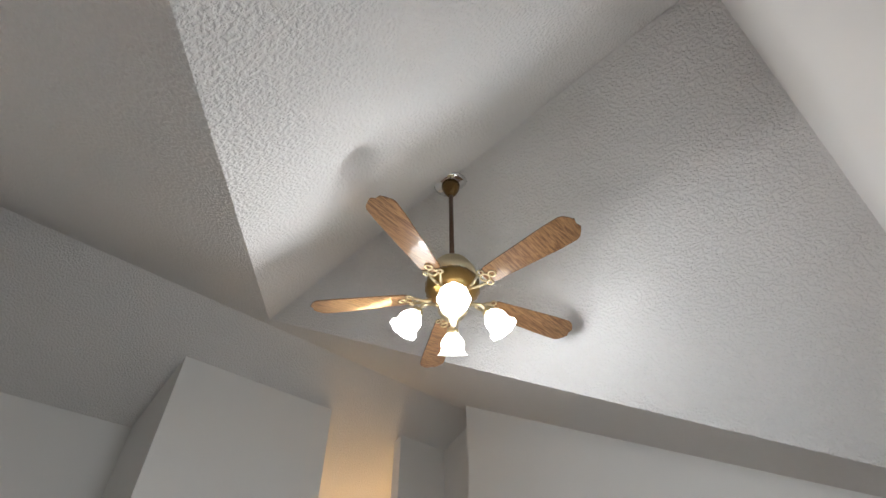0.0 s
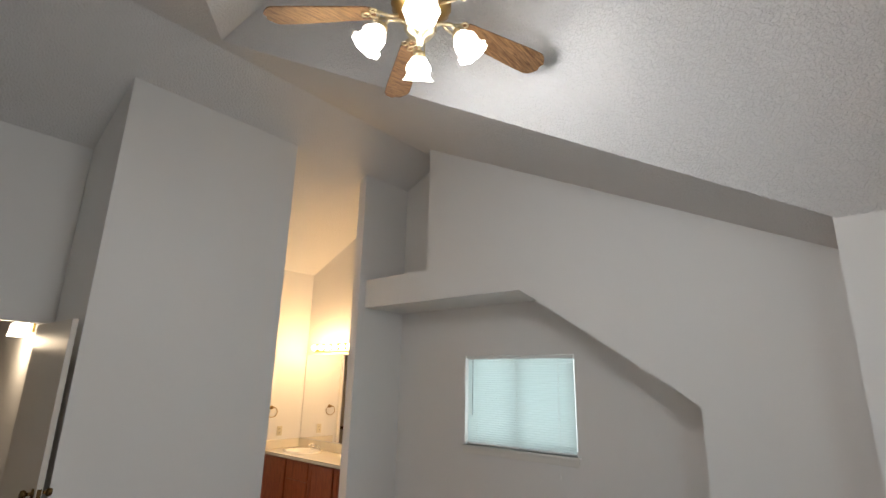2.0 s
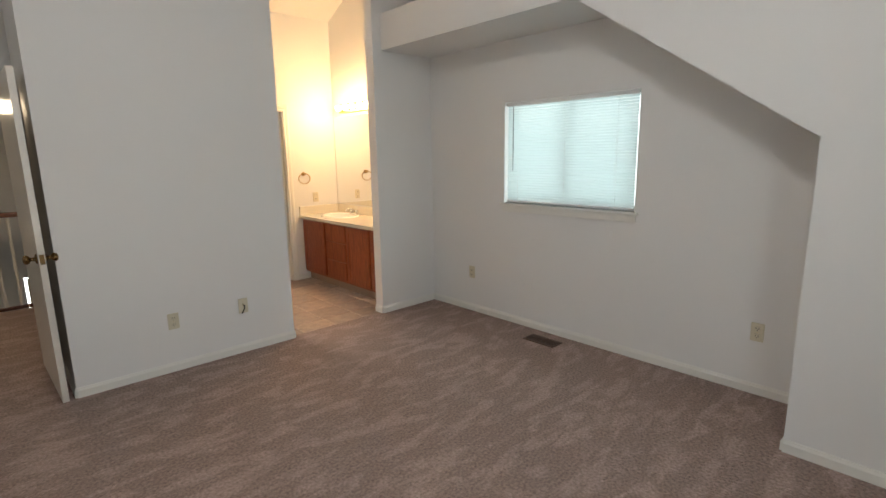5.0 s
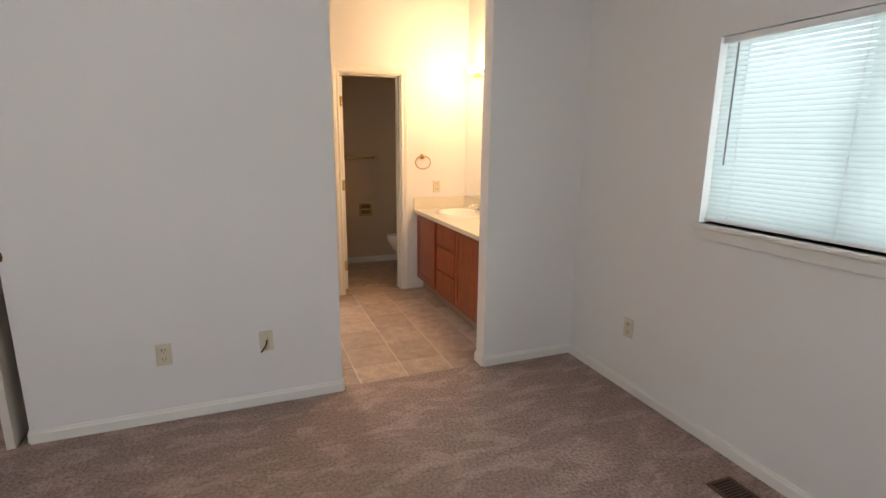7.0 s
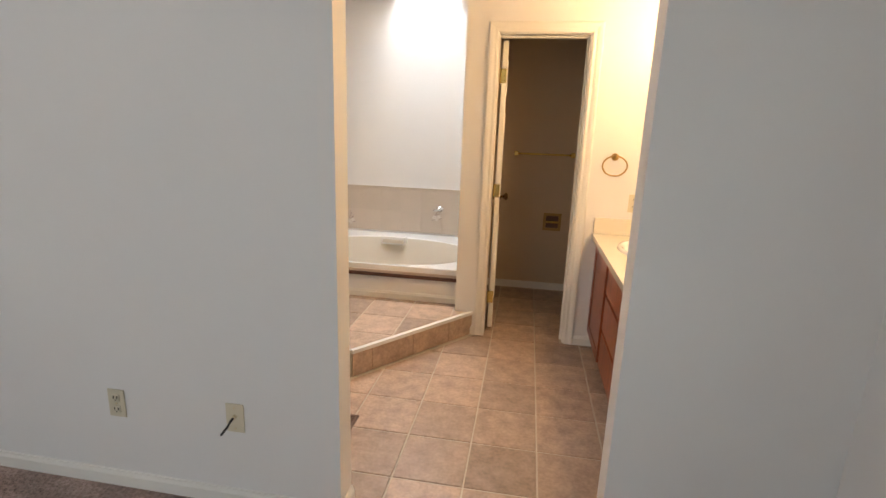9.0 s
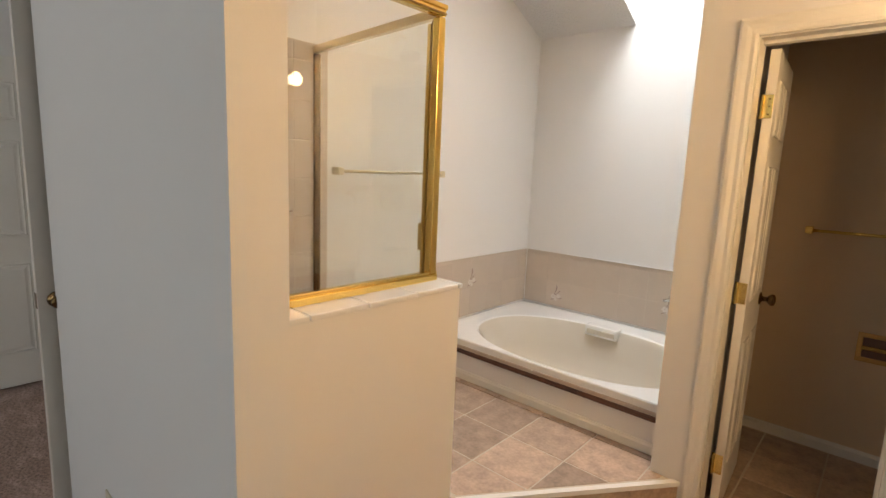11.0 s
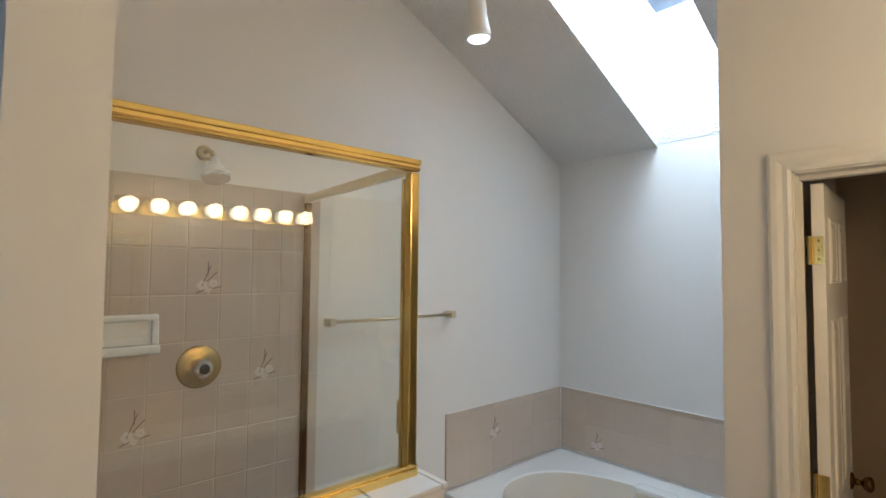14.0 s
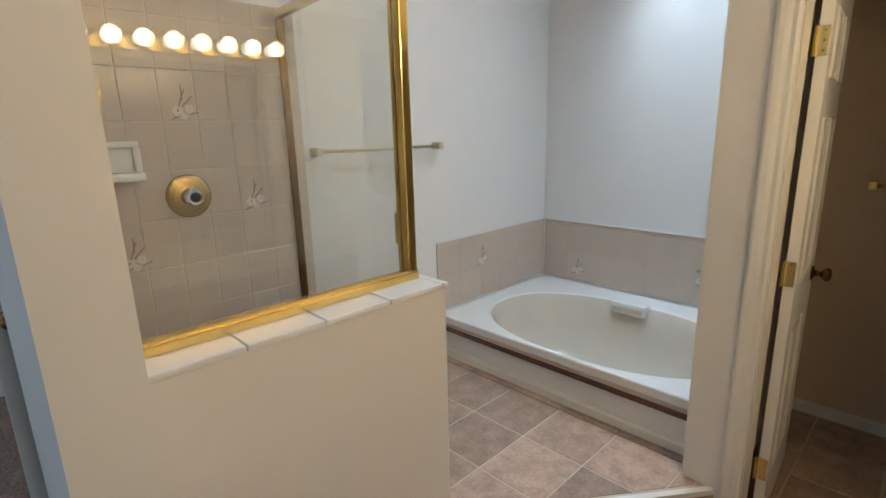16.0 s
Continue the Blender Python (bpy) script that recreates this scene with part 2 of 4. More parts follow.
def tube(pts, r, steps=10, bm=None, closed=False):
    b = bmesh.new()
    P = [Vector(p) for p in pts]
    rings = []
    n = len(P)
    up = Vector((0.13, 0.27, 0.95)).normalized()
    for i, p in enumerate(P):
        if closed:
            d = P[(i + 1) % n] - P[i - 1]
        else:
            d = P[min(i + 1, n - 1)] - P[max(i - 1, 0)]
        d.normalize()
        u = d.cross(up).normalized()
        w = d.cross(u).normalized()
        rings.append([b.verts.new(p + r * (math.cos(2 * math.pi * k / steps) * u + math.sin(2 * math.pi * k / steps) * w)) for k in range(steps)])
    pairs = list(zip(rings, rings[1:])) + ([(rings[-1], rings[0])] if closed else [])
    for p, q in pairs:
        for k in range(steps):
            j = (k + 1) % steps
            b.faces.new((p[k], p[j], q[j], q[k]))
    if not closed:
        b.faces.new(rings[0])
        b.faces.new(rings[-1])
    return merge(bm, b)


def structure(name, bm, mat, label=""):
    return tagged(link(name, bm, mat), label, "", "", "structure")


# ---- roof shape ----
RIDGE_Y, RIDGE_Z = 4.335, 4.2225
DORM_X, DORM_Z, DORM_S = 1.98, 4.085, 1.104


def roof(y):
    return RIDGE_Z - (0.5 if y < RIDGE_Y else 0.465) * abs(y - RIDGE_Y)


def dormer(x):
    return DORM_Z - (DORM_S if x > DORM_X else 0.965) * abs(x - DORM_X)


def wall_x(name, x0, x1, y0, y1, z0=0.0, label="", bm=None, top=None):
    """A wall whose top follows the roof between y0 and y1."""
    mid = [(RIDGE_Y, RIDGE_Z + 0.03)] if y0 < RIDGE_Y < y1 else []
    t0, t1 = (top, top) if top else (roof(y0) + 0.03, roof(y1) + 0.03)
    b = prism([(y0, z0), (y1, z0), (y1, t1), *([] if top else mid), (y0, t0)], "x", x0, x1, bm)
    return b if not name else structure(name, b, PAINT, label)


PALE = "off-white painted drywall wall"
wall_x("wall_bathroom_partition", 1.69, 3.195, 4.88, 4.99, label="tall off-white painted partition wall up to the sloping ceiling")
wall_x("wall_bathroom_jamb", 4.12, 4.795, 4.88, 4.99, label=PALE)
wall_x("wall_shower_back", 1.69, 1.80, 4.99, 8.0, label=PALE)
wall_x("wall_tub", 1.69, 3.457, 8.0, 8.12, label=PALE)
# Tan base on this wall alone; the room's other walls keep PAINT.
TAN = noise_mat("tan_wall", (0.64, 0.50, 0.36), 0.55, 0.03, 2, 140, 0.1, dist=0.0015, spec=0.3)
structure("wall_toilet_back", wall_x("", 3.457, 4.92, 7.94, 8.12), TAN, "tan back wall of the toilet room")
wall_x("wall_closet_partition", 3.347, 3.457, 6.84, 8.0, label=PALE)
b = wall_x("", 3.347, 3.552, 6.73, 6.84)
wall_x("", 4.122, 4.795, 6.73, 6.84, bm=b)
wall_x("", 3.552, 4.122, 6.73, 6.84, 2.042, bm=b)
structure("wall_toilet_front", b, PAINT, "off-white wall with the toilet room doorway")
b = wall_x("", 4.795, 4.92, 0.33, 2.73)
wall_x("", 4.795, 4.92, 3.93, 8.0, bm=b)
wall_x("", 4.795, 4.92, 2.73, 3.93, 0.0, bm=b, top=1.08)
wall_x("", 4.795, 4.92, 2.73, 3.93, 1.93, bm=b)
structure("wall_window", b, PAINT, "off-white wall with a window under the roof")
ALC = [(0.7, 0), (1.597, 0), (1.597, 1.556), (2.91, 2.43), (4.88, 2.43), (4.88, 2.735), (3.975, 2.735), (3.975, roof(3.975) + 0.03), (0.7, roof(0.7) + 0.03)]
structure("wall_alcove", prism(ALC, "x", 4.213, 4.795), PAINT, "off-white wall with a slanted alcove opening and a high ledge")
structure("wall_knee_east", box(3.48, 4.213, 0.445, 0.77, 0, 2.47), PAINT, PALE)
structure("wall_cheek_east", box(3.477, 3.49, 0.446, 0.768, 0.0, 2.462), PAINT, PALE)
structure("wall_knee_west", box(-1.6, 0.48, 0.445, 0.77, 0, 2.47), PAINT, PALE)
G0, G1 = DORM_X - 0.48, DORM_X + 0.48
b = box(0.36, 3.6, 0.30, 0.445, 0, 0.75)
box(0.36, G0, 0.30, 0.445, 0.75, 2.03, bm=b)
box(G1, 3.6, 0.30, 0.445, 0.75, 2.03, bm=b)
prism([(0.36, 2.03), (3.6, 2.03), (3.6, 2.45), (DORM_X, DORM_Z + 0.05), (0.36, 2.45)], "y", 0.30, 0.445, b)
structure("wall_dormer_gable", b, PAINT, PALE)
wall_x("wall_west", -0.15, -0.03, 0.33, 5.7, label=PALE)
b = wall_x("", -1.6, 0.82, 5.7, 5.81)
wall_x("", 0.82, 1.64, 5.7, 5.81, 2.05, bm=b)
wall_x("", 1.64, 1.69, 5.7, 5.81, bm=b)
structure("wall_hall_door", b, PAINT, "off-white wall with the hall doorway")
structure("wall_hall_west", box(-1.72, -1.6, 5.81, 12.1, -2.7, 2.6), PAINT, PALE)
structure("wall_stair_east", box(3.6, 3.72, 8.12, 12.1, -2.7, 2.6), PAINT, PALE)
structure("wall_stair_side", box(1.69, 3.72, 8.12, 8.2, -2.7, 2.6), PAINT, PALE)
structure("wall_stair_upper", box(-1.6, 3.6, 9.5, 9.62, 0.52, 2.45), PAINT, "white upper wall across the stairwell")
b = box(-1.6, 1.75, 12.0, 12.12, -2.7, 2.45)
box(2.75, 3.6, 12.0, 12.12, -2.7, 2.45, bm=b)
box(1.75, 2.75, 12.0, 12.12, -2.7, -1.7, bm=b)
box(1.75, 2.75, 12.0, 12.12, -0.45, 2.45, bm=b)
structure("wall_stair_far", b, PAINT, "shaded far wall of the stairwell with a window")
structure("floor_lower", box(-1.72, 3.72, 7.7, 12.1, -2.8, -2.7), CARPET, "taupe carpet on the lower floor")

# ceilings
def slab(bm, poly, height, thick=0.12):
    b = bmesh.new()
    lo = [b.verts.new((x, y, height(x, y))) for x, y in poly]
    hi = [b.verts.new((x, y, height(x, y) + thick)) for x, y in poly]
    b.faces.new(lo)
    b.faces.new(hi)
    for i in range(len(poly)):
        j = (i + 1) % len(poly)
        b.faces.new((lo[i], lo[j], hi[j], hi[i]))
    return merge(bm, b)


def hroof(x, y):
    return roof(y)


def hdorm(x, y):
    return dormer(x)


VY = RIDGE_Y - (RIDGE_Z - DORM_Z) / 0.5
LOWY = RIDGE_Y - (RIDGE_Z - dormer(3.48)) / 0.5
b = slab(None, [(DORM_X, VY), (3.48, LOWY), (3.48, 0.6), (4.95, 0.6), (4.95, RIDGE_Y), (DORM_X, RIDGE_Y)], hroof)
LOWW = RIDGE_Y - (RIDGE_Z - dormer(0.48)) / 0.5
slab(b, [(DORM_X, VY), (DORM_X, RIDGE_Y), (-1.75, RIDGE_Y), (-1.75, 0.6), (0.48, 0.6), (0.48, LOWW)], hroof)
slab(b, [(DORM_X, VY), (DORM_X, 0.30), (3.48, 0.30), (3.48, LOWY)], hdorm)
slab(b, [(DORM_X, VY), (0.48, LOWW), (0.48, 0.30), (DORM_X, 0.30)], hdorm)
SX0, SX1, SY0, SY1 = 2.545, 3.11, 6.75, 8.0
slab(b, [(-1.75, RIDGE_Y), (SX0, RIDGE_Y), (SX0, 8.1), (1.64, 8.1), (1.64, 5.81), (-1.75, 5.81)], hroof)
slab(b, [(SX0, RIDGE_Y), (4.95, RIDGE_Y), (4.95, SY0), (SX0, SY0)], hroof)
slab(b, [(SX1, SY0), (4.95, SY0), (4.95, 8.1), (SX1, 8.1)], hroof)
structure("ceiling", b, CEIL, "white textured vaulted ceiling")
b = box(-1.75, 1.69, 5.81, 8.2, 2.45, 2.55)
box(-1.75, 3.72, 8.2, 12.12, 2.45, 2.55, bm=b)
structure("ceiling_hall", b, CEIL, "white hall ceiling")

# floors
b = box(-0.15, 4.795, 0.33, 4.92, -0.12, 0)
box(-1.72, 1.69, 4.92, 7.7, -0.12, 0, bm=b)
structure("floor_carpet", b, CARPET, "taupe cut-pile carpet with vacuum marks")
b = box(1.69, 4.92, 4.92, 8.0, -0.12, -0.004)
structure("floor_bathroom", b, GROUT, "pale grout bed under the bathroom tiles")
# raised platform in front of the tub
PLAT = [(1.80, 5.93), (2.85, 5.93), (3.465, 6.745), (3.34, 6.80), (1.80, 6.80)]
structure("floor_tub_platform", prism(PLAT, "z", -0.004, 0.1645), GROUT, "raised tiled step in front of the bathtub")
# low shower wall
structure("wall_shower_pony", box(2.68, 2.828, 4.99, 5.928, 0, 1.049), PAINT, "low off-white half wall beside the shower")

# ---- fixed lamps of the place ----
FAN = (DORM_X, 1.99)
for k in range(4):
    a = radians(45 + 90 * k)
    lamp("fan_bulb", 'POINT', 11.0, FANC, pose(FAN[0] + 0.21 * math.cos(a), FAN[1] + 0.21 * math.sin(a), 3.0), 0.04)
BULBS = [5.395 + 0.1486 * k for k in range(8)]
for y in BULBS:
    lamp("vanity_bulb", 'POINT', 5.0, WARM, pose(4.60, y, 2.07), 0.045)
lamp("hall_bulb", 'POINT', 14.0, (1.0, 0.80, 0.55), pose(1.50, 6.5, 1.94), 0.05)
ss = bpy.data.lights.new("spot_bulb", 'SPOT')
ss.energy, ss.color, ss.spot_size, ss.shadow_soft_size = 12, (0.97, 0.98, 1.0), radians(70), 0.03
new("spot_bulb", ss).matrix_world = look((2.45, 6.45, 2.755), (2.45, 6.7, 0))


# ---- trims ----
def baseboard(p, q, h=0.066, t=0.013, z=0.0):
    """A moulded skirting run from p to q; the room lies to its right."""
    d = Vector((q[0] - p[0], q[1] - p[1], 0))
    n = Vector((d.y, -d.x, 0)).normalized()
    L = d.length
    prof = [(-0.002, 0.0), (t, 0.0), (t, h * 0.72), (t * 0.6, h * 0.86), (t * 0.45, h), (-0.002, h)]
    b = bmesh.new()
    d.normalize()
    ends = [[b.verts.new(Vector((p[0], p[1], z)) + d * s + n * u + Vector((0, 0, w))) for u, w in prof] for s in (0, L)]
    b.faces.new(ends[0])
    b.faces.new(ends[1])
    for i in range(6):
        j = (i + 1) % 6
        b.faces.new((ends[0][i], ends[0][j], ends[1][j], ends[1][i]))
    return structure("baseboard", b, TRIM, "white painted baseboard")


for p, q in [((1.69, 4.88), (3.195, 4.88)), ((3.195, 4.88), (3.195, 4.99)), ((4.12, 4.99), (4.12, 4.88)), ((4.12, 4.88), (4.795, 4.88)), ((4.795, 4.88), (4.795, 1.597)), ((4.795, 1.597), (4.213, 1.597)), ((4.213, 1.597), (4.213, 0.77)), ((4.213, 0.77), (3.48, 0.77)),
             ((1.69, 5.69), (1.69, 4.88)), ((-0.03, 0.77), (-0.03, 4.1)), ((2.828, 4.99), (2.828, 5.928)), ((2.828, 5.928), (2.68, 5.928)), ((3.347, 6.73), (3.49, 6.73)), ((4.187, 6.73), (4.31, 6.73)), ((3.457, 7.94), (4.795, 7.94)), ((4.795, 7.94), (4.795, 6.84)), ((1.69, 7.7), (1.69, 5.83))]:
    if p == (2.828, 5.928):
        continue
    baseboard(p, q)
baseboard((1.80, 6.87), (3.347, 6.87), 0.056, 0.014, 0.166)


def wall_plate(name, label, m, kind):
    """An outlet plate in its own xz plane, facing -y."""
    o = holder(name, label, "outlet" if kind != "jack" else "cable jack", "", m)
    part("plate", box(-0.036, 0.036, -0.006, 0.0, -0.058, 0.058, 0.004), IVORY, o)
    if kind == "duplex":
        for z in (-0.024, 0.024):
            s = part("socket", box(-0.017, 0.017, -0.009, -0.004, z - 0.015, z + 0.015, 0.004), IVORY, o)
            part("slot", box(-0.009, -0.006, -0.0105, -0.008, z - 0.003, z + 0.008), DARK, s)
            part("slot", box(0.006, 0.009, -0.0105, -0.008, z - 0.003, z + 0.008), DARK, s)
            part("slot", box(-0.002, 0.002, -0.0105, -0.008, z - 0.011, z - 0.007), DARK, s)
        part("screw", lathe([(0.004, 0), (0.004, 0.002)], 10, m=pose(0, -0.006, 0, 90)), PALEBRASS, o)
    elif kind == "jack":
        part("connector", lathe([(0.008, 0), (0.008, 0.012), (0.005, 0.013)], 12, m=pose(0, -0.006, 0.008, 90)), PALEBRASS, o)
        part("cable", tube([(0, -0.012, 0.008), (0, -0.035, 0.004), (-0.006, -0.045, -0.012), (-0.022, -0.05, -0.034), (-0.03, -0.05, -0.045)], 0.0045), DARK, o, "short black coaxial cable end")
        for z in (-0.042, 0.042):
            part("screw", lathe([(0.004, 0), (0.004, 0.002)], 10, m=pose(0, -0.006, z, 90)), PALEBRASS, o)
    return o


OUT = "ivory plastic duplex outlet plate on the wall"
wall_plate("wall_outlet", OUT, pose(2.293, 4.88, 0.37), "duplex")
wall_plate("cable_outlet", "ivory cable plate with a short black cable", pose(2.79, 4.88, 0.375), "jack")
wall_plate("wall_outlet", OUT, pose(4.795, 4.325, 0.385, 0, 0, -90), "duplex")
wall_plate("wall_outlet", OUT, pose(4.795, 1.90, 0.40, 0, 0, -90), "duplex")
wall_plate("wall_outlet", "ivory outlet plate above the vanity counter", pose(4.48, 6.73, 1.01), "duplex")


# ---- floor register ----
reg = holder("floor_register", "brown metal floor vent let into the carpet", "vent", "", pose(4.597, 3.35, 0.0))
b = box(-0.07, 0.07, -0.145, -0.13, 0, 0.008, 0.002)
box(-0.07, 0.07, 0.13, 0.145, 0, 0.008, 0.002, bm=b)
box(-0.07, -0.055, -0.13, 0.13, 0, 0.008, 0.002, bm=b)
box(0.055, 0.07, -0.13, 0.13, 0, 0.008, 0.002, bm=b)
box(-0.055, 0.055, -0.006, 0.006, 0, 0.0075, bm=b)
part("frame", b, BROWNMETAL, reg)
# Dark sheet painted in for the shade below the slats; no opening is cut.
part("duct_shade", box(-0.056, 0.056, -0.131, 0.131, 0.0005, 0.002), DARK, reg)
for k in range(17):
    y = -0.118 + k * 0.01475
    if abs(y) > 0.01:
        part("slat", box(-0.055, 0.055, y - 0.003, y + 0.003, 0.002, 0.0065), BROWNMETAL, reg)


copy_thing(reg, pose(2.965, 5.40, 0.001))

# ---- bedroom window ----
WY0, WY1, WZ0, WZ1 = 2.73, 3.93, 1.08, 1.93
win = tagged(new("window_1"), "white sliding window with closed white mini blinds", "window", "", "structure")
b = box(4.88, 4.915, WY0, WY1, WZ0, WZ0 + 0.035)
box(4.88, 4.915, WY0, WY1, WZ1 - 0.035, WZ1, bm=b)
box(4.88, 4.915, WY0, WY0 + 0.035, WZ0 + 0.035, WZ1 - 0.035, bm=b)
box(4.88, 4.915, WY1 - 0.035, WY1, WZ0 + 0.035, WZ1 - 0.035, bm=b)
box(4.88, 4.915, 3.31, 3.35, WZ0 + 0.035, WZ1 - 0.035, bm=b)
part("window_frame", b, WHITEPLASTIC, win)
for y0, y1 in ((WY0 + 0.03, 3.315), (3.345, WY1 - 0.03)):
    pane = part("pane", box(4.895, 4.899, y0, y1, WZ0 + 0.03, WZ1 - 0.03), CLEAR, win)
    pane.visible_shadow = False
b = box(4.765, 4.88, WY0 - 0.03, WY1 + 0.03, WZ0 - 0.022, WZ0 + 0.0, 0.006)
part("window_sill", b, TRIM, win)
part("apron", box(4.78, 4.797, WY0 - 0.015, WY1 + 0.015, WZ0 - 0.075, WZ0 - 0.022, 0.004), TRIM, win)
BLIND = bpy.data.materials.new("blind_slat")
BLIND.use_nodes = True
bn, bl = BLIND.node_tree.nodes, BLIND.node_tree.links
tr = bn.new("ShaderNodeBsdfTranslucent")
tr.inputs[0].default_value = (0.80, 0.90, 0.90, 1)
bn["Principled BSDF"].inputs["Base Color"].default_value = (0.82, 0.84, 0.84, 1)
bn["Principled BSDF"].inputs["Roughness"].default_value = 0.4
ms = bn.new("ShaderNodeMixShader")
ms.inputs[0].default_value = 0.55
bl.new(bn["Principled BSDF"].outputs[0], ms.inputs[1])
bl.new(tr.outputs[0], ms.inputs[2])
bl.new(ms.outputs[0], bn["Material Output"].inputs[0])
blind = holder("mini_blind", "closed white mini blind hanging in the bedroom window", "blind")
part("headrail", box(4.80, 4.826, WY0 + 0.012, WY1 - 0.012, WZ1 - 0.032, WZ1 - 0.004, 0.003), WHITEPLASTIC, blind)
part("bottom_rail", box(4.803, 4.823, WY0 + 0.015, WY1 - 0.022, WZ0 + 0.012, WZ0 + 0.026, 0.004), WHITEPLASTIC, blind)
NS = 38
b = bmesh.new()
rows = []
for s in (WY0 + 0.015, WY1 - 0.024):
    rows.append([b.verts.new((0.004 * (1 - (2 * u / 4 - 1) ** 2) + (u / 4 - 0.5) * 0.013, s, (u / 4 - 0.5) * 0.0212)) for u in range(5)])
for u in range(4):
    b.faces.new((rows[0][u], rows[0][u + 1], rows[1][u + 1], rows[1][u]))
first = part("slat", b, BLIND, blind)
step = (WZ1 - 0.045 - WZ0 - 0.035) / (NS - 1)
first.location = (4.813, 0, WZ0 + 0.035)
for k in range(1, NS):
    o = first.copy()
    scene.collection.objects.link(o)
    o.location = (4.813, 0, WZ0 + 0.035 + k * step)
for y in (WY0 + 0.16, 3.33, WY1 - 0.14):
    part("ladder_cord", tube([(4.804, y, WZ0 + 0.02), (4.804, y, WZ1 - 0.02)], 0.0012, 5), WHITEPLASTIC, blind)
part("tilt_wand", tube([(4.795, WY1 - 0.095, WZ1 - 0.04), (4.79, WY1 - 0.098, 1.36)], 0.004, 8), noise_mat("grey_wand", (0.30, 0.32, 0.33), 0.3), blind, "thin grey tilt wand")
part("pull_cord", tube([(4.79, WY0 + 0.155, WZ1 - 0.05), (4.762, WY0 + 0.157, WZ0 + 0.0), (4.775, WY0 + 0.16, 0.93)], 0.0009, 5), WHITEPLASTIC, blind)
part("tassel", lathe([(0.002, 0.03), (0.006, 0.02), (0.009, 0.0), (0.002, -0.002)], 10, m=pose(4.777, WY0 + 0.16, 0.90)), WHITEPLASTIC, blind)
dw = tagged(new("window_2"), "white dormer window behind the starting point", "window", "", "structure")
b = box(G0, G1, 0.37, 0.41, 0.75, 0.79)
box(G0, G1, 0.37, 0.41, 1.99, 2.03, bm=b)
box(G0, G0 + 0.04, 0.37, 0.41, 0.79, 1.99, bm=b)
box(G1 - 0.04, G1, 0.37, 0.41, 0.79, 1.99, bm=b)
part("window_frame", b, WHITEPLASTIC, dw)


# ---- doors ----
def panel_door(name, label, w, h, m, mat=TRIM, knob=OLDBRASS, kx=0.06, hinges=(), cat="door", t=0.035, flat=False):
    """A six-panel or flat leaf: hinge edge at x 0, free edge at x w, thickness along y."""
    d = holder(name, label, cat, "", m)
    leaf = part("leaf", box(0, w, -t / 2, t / 2, 0.012, h, 0.002), mat, d)
    s = w * 0.145
    pw = (w - 3 * s) / 2
    for x0 in () if flat else (s, 2 * s + pw):
        for z0, z1 in ((0.23, 0.80), (0.98, 1.56), (1.68, 1.90)):
            for y, n in ((-t / 2, -1), (t / 2, 1)):
                pb = bmesh.new()
                def ring(i, dep):
                    return [pb.verts.new((x, y + n * dep, z)) for x, z in ((x0 + i, z0 + i), (x0 + pw - i, z0 + i), (x0 + pw - i, z1 - i), (x0 + i, z1 - i))]
                rs = [ring(0, 0.0005), ring(0.006, 0.006), ring(0.012, 0.001), ring(0.02, 0.001), ring(0.034, 0.006)]
                for p, q in zip(rs, rs[1:]):
                    for k in range(4):
                        pb.faces.new((p[k], p[(k + 1) % 4], q[(k + 1) % 4], q[k]))
                pb.faces.new(rs[-1])
                part("panel", pb, mat, leaf)
    if knob:
        for n in (-1, 1):
            part("knob", lathe([(0.032, 0.0), (0.03, 0.006), (0.012, 0.012), (0.011, 0.03), (0.022, 0.038), (0.029, 0.05), (0.026, 0.062), (0.012, 0.068)], 20, m=pose(w - kx, n * t / 2, 0.93, -90 * n)), knob, d, "aged brass round knob", True)
        part("latch_plate", box(w - 0.002, w + 0.002, -0.012, 0.012, 0.90, 0.96), knob, d)
    for z in hinges:
        hg = part("hinge", box(0.0, 0.002, -0.016, 0.045, z - 0.045, z + 0.045, 0.0), BRASS, d, "polished brass hinge")
        part("pin", tube([(0.0, 0.020, z - 0.048), (0.0, 0.020, z + 0.048)], 0.006, 10), BRASS, hg)
    return d


panel_door("bedroom_door", "cream flat bedroom door standing wide open", 0.86, 2.03, pose(1.60, 5.69, 0.0, 0, 0, -88.2), DOORPAINT, DARKBRASS, flat=True)
panel_door("closet_door", "white six-panel closet door, closed", 0.86, 2.05, pose(0.0, 4.30, 0.0, 0, 0, 90))
panel_door("toilet_door", "cream six-panel door standing open into the toilet room", 0.53, 2.008, pose(3.592, 6.862, 0.0, 0, 0, 93.5), knob=DARKBRASS)
for z in (0.25, 1.03, 1.79):
    hg = holder("door_hinge", "polished brass butt hinge on the door frame", "hinge", "toilet door hinges", pose(3.572, 6.860, z))
    part("leaf", box(0.0, 0.034, -0.003, 0.0, -0.045, 0.045, 0.001), BRASS, hg)
    part("pin", tube([(-0.004, -0.006, -0.047), (-0.004, -0.006, 0.047)], 0.006, 10), BRASS, hg)
    for zz in (-0.03, 0.0, 0.03):
        part("screw", lathe([(0.004, 0), (0.003, 0.002)], 8, m=pose(0.022, -0.003, zz, 90)), OLDBRASS, hg)


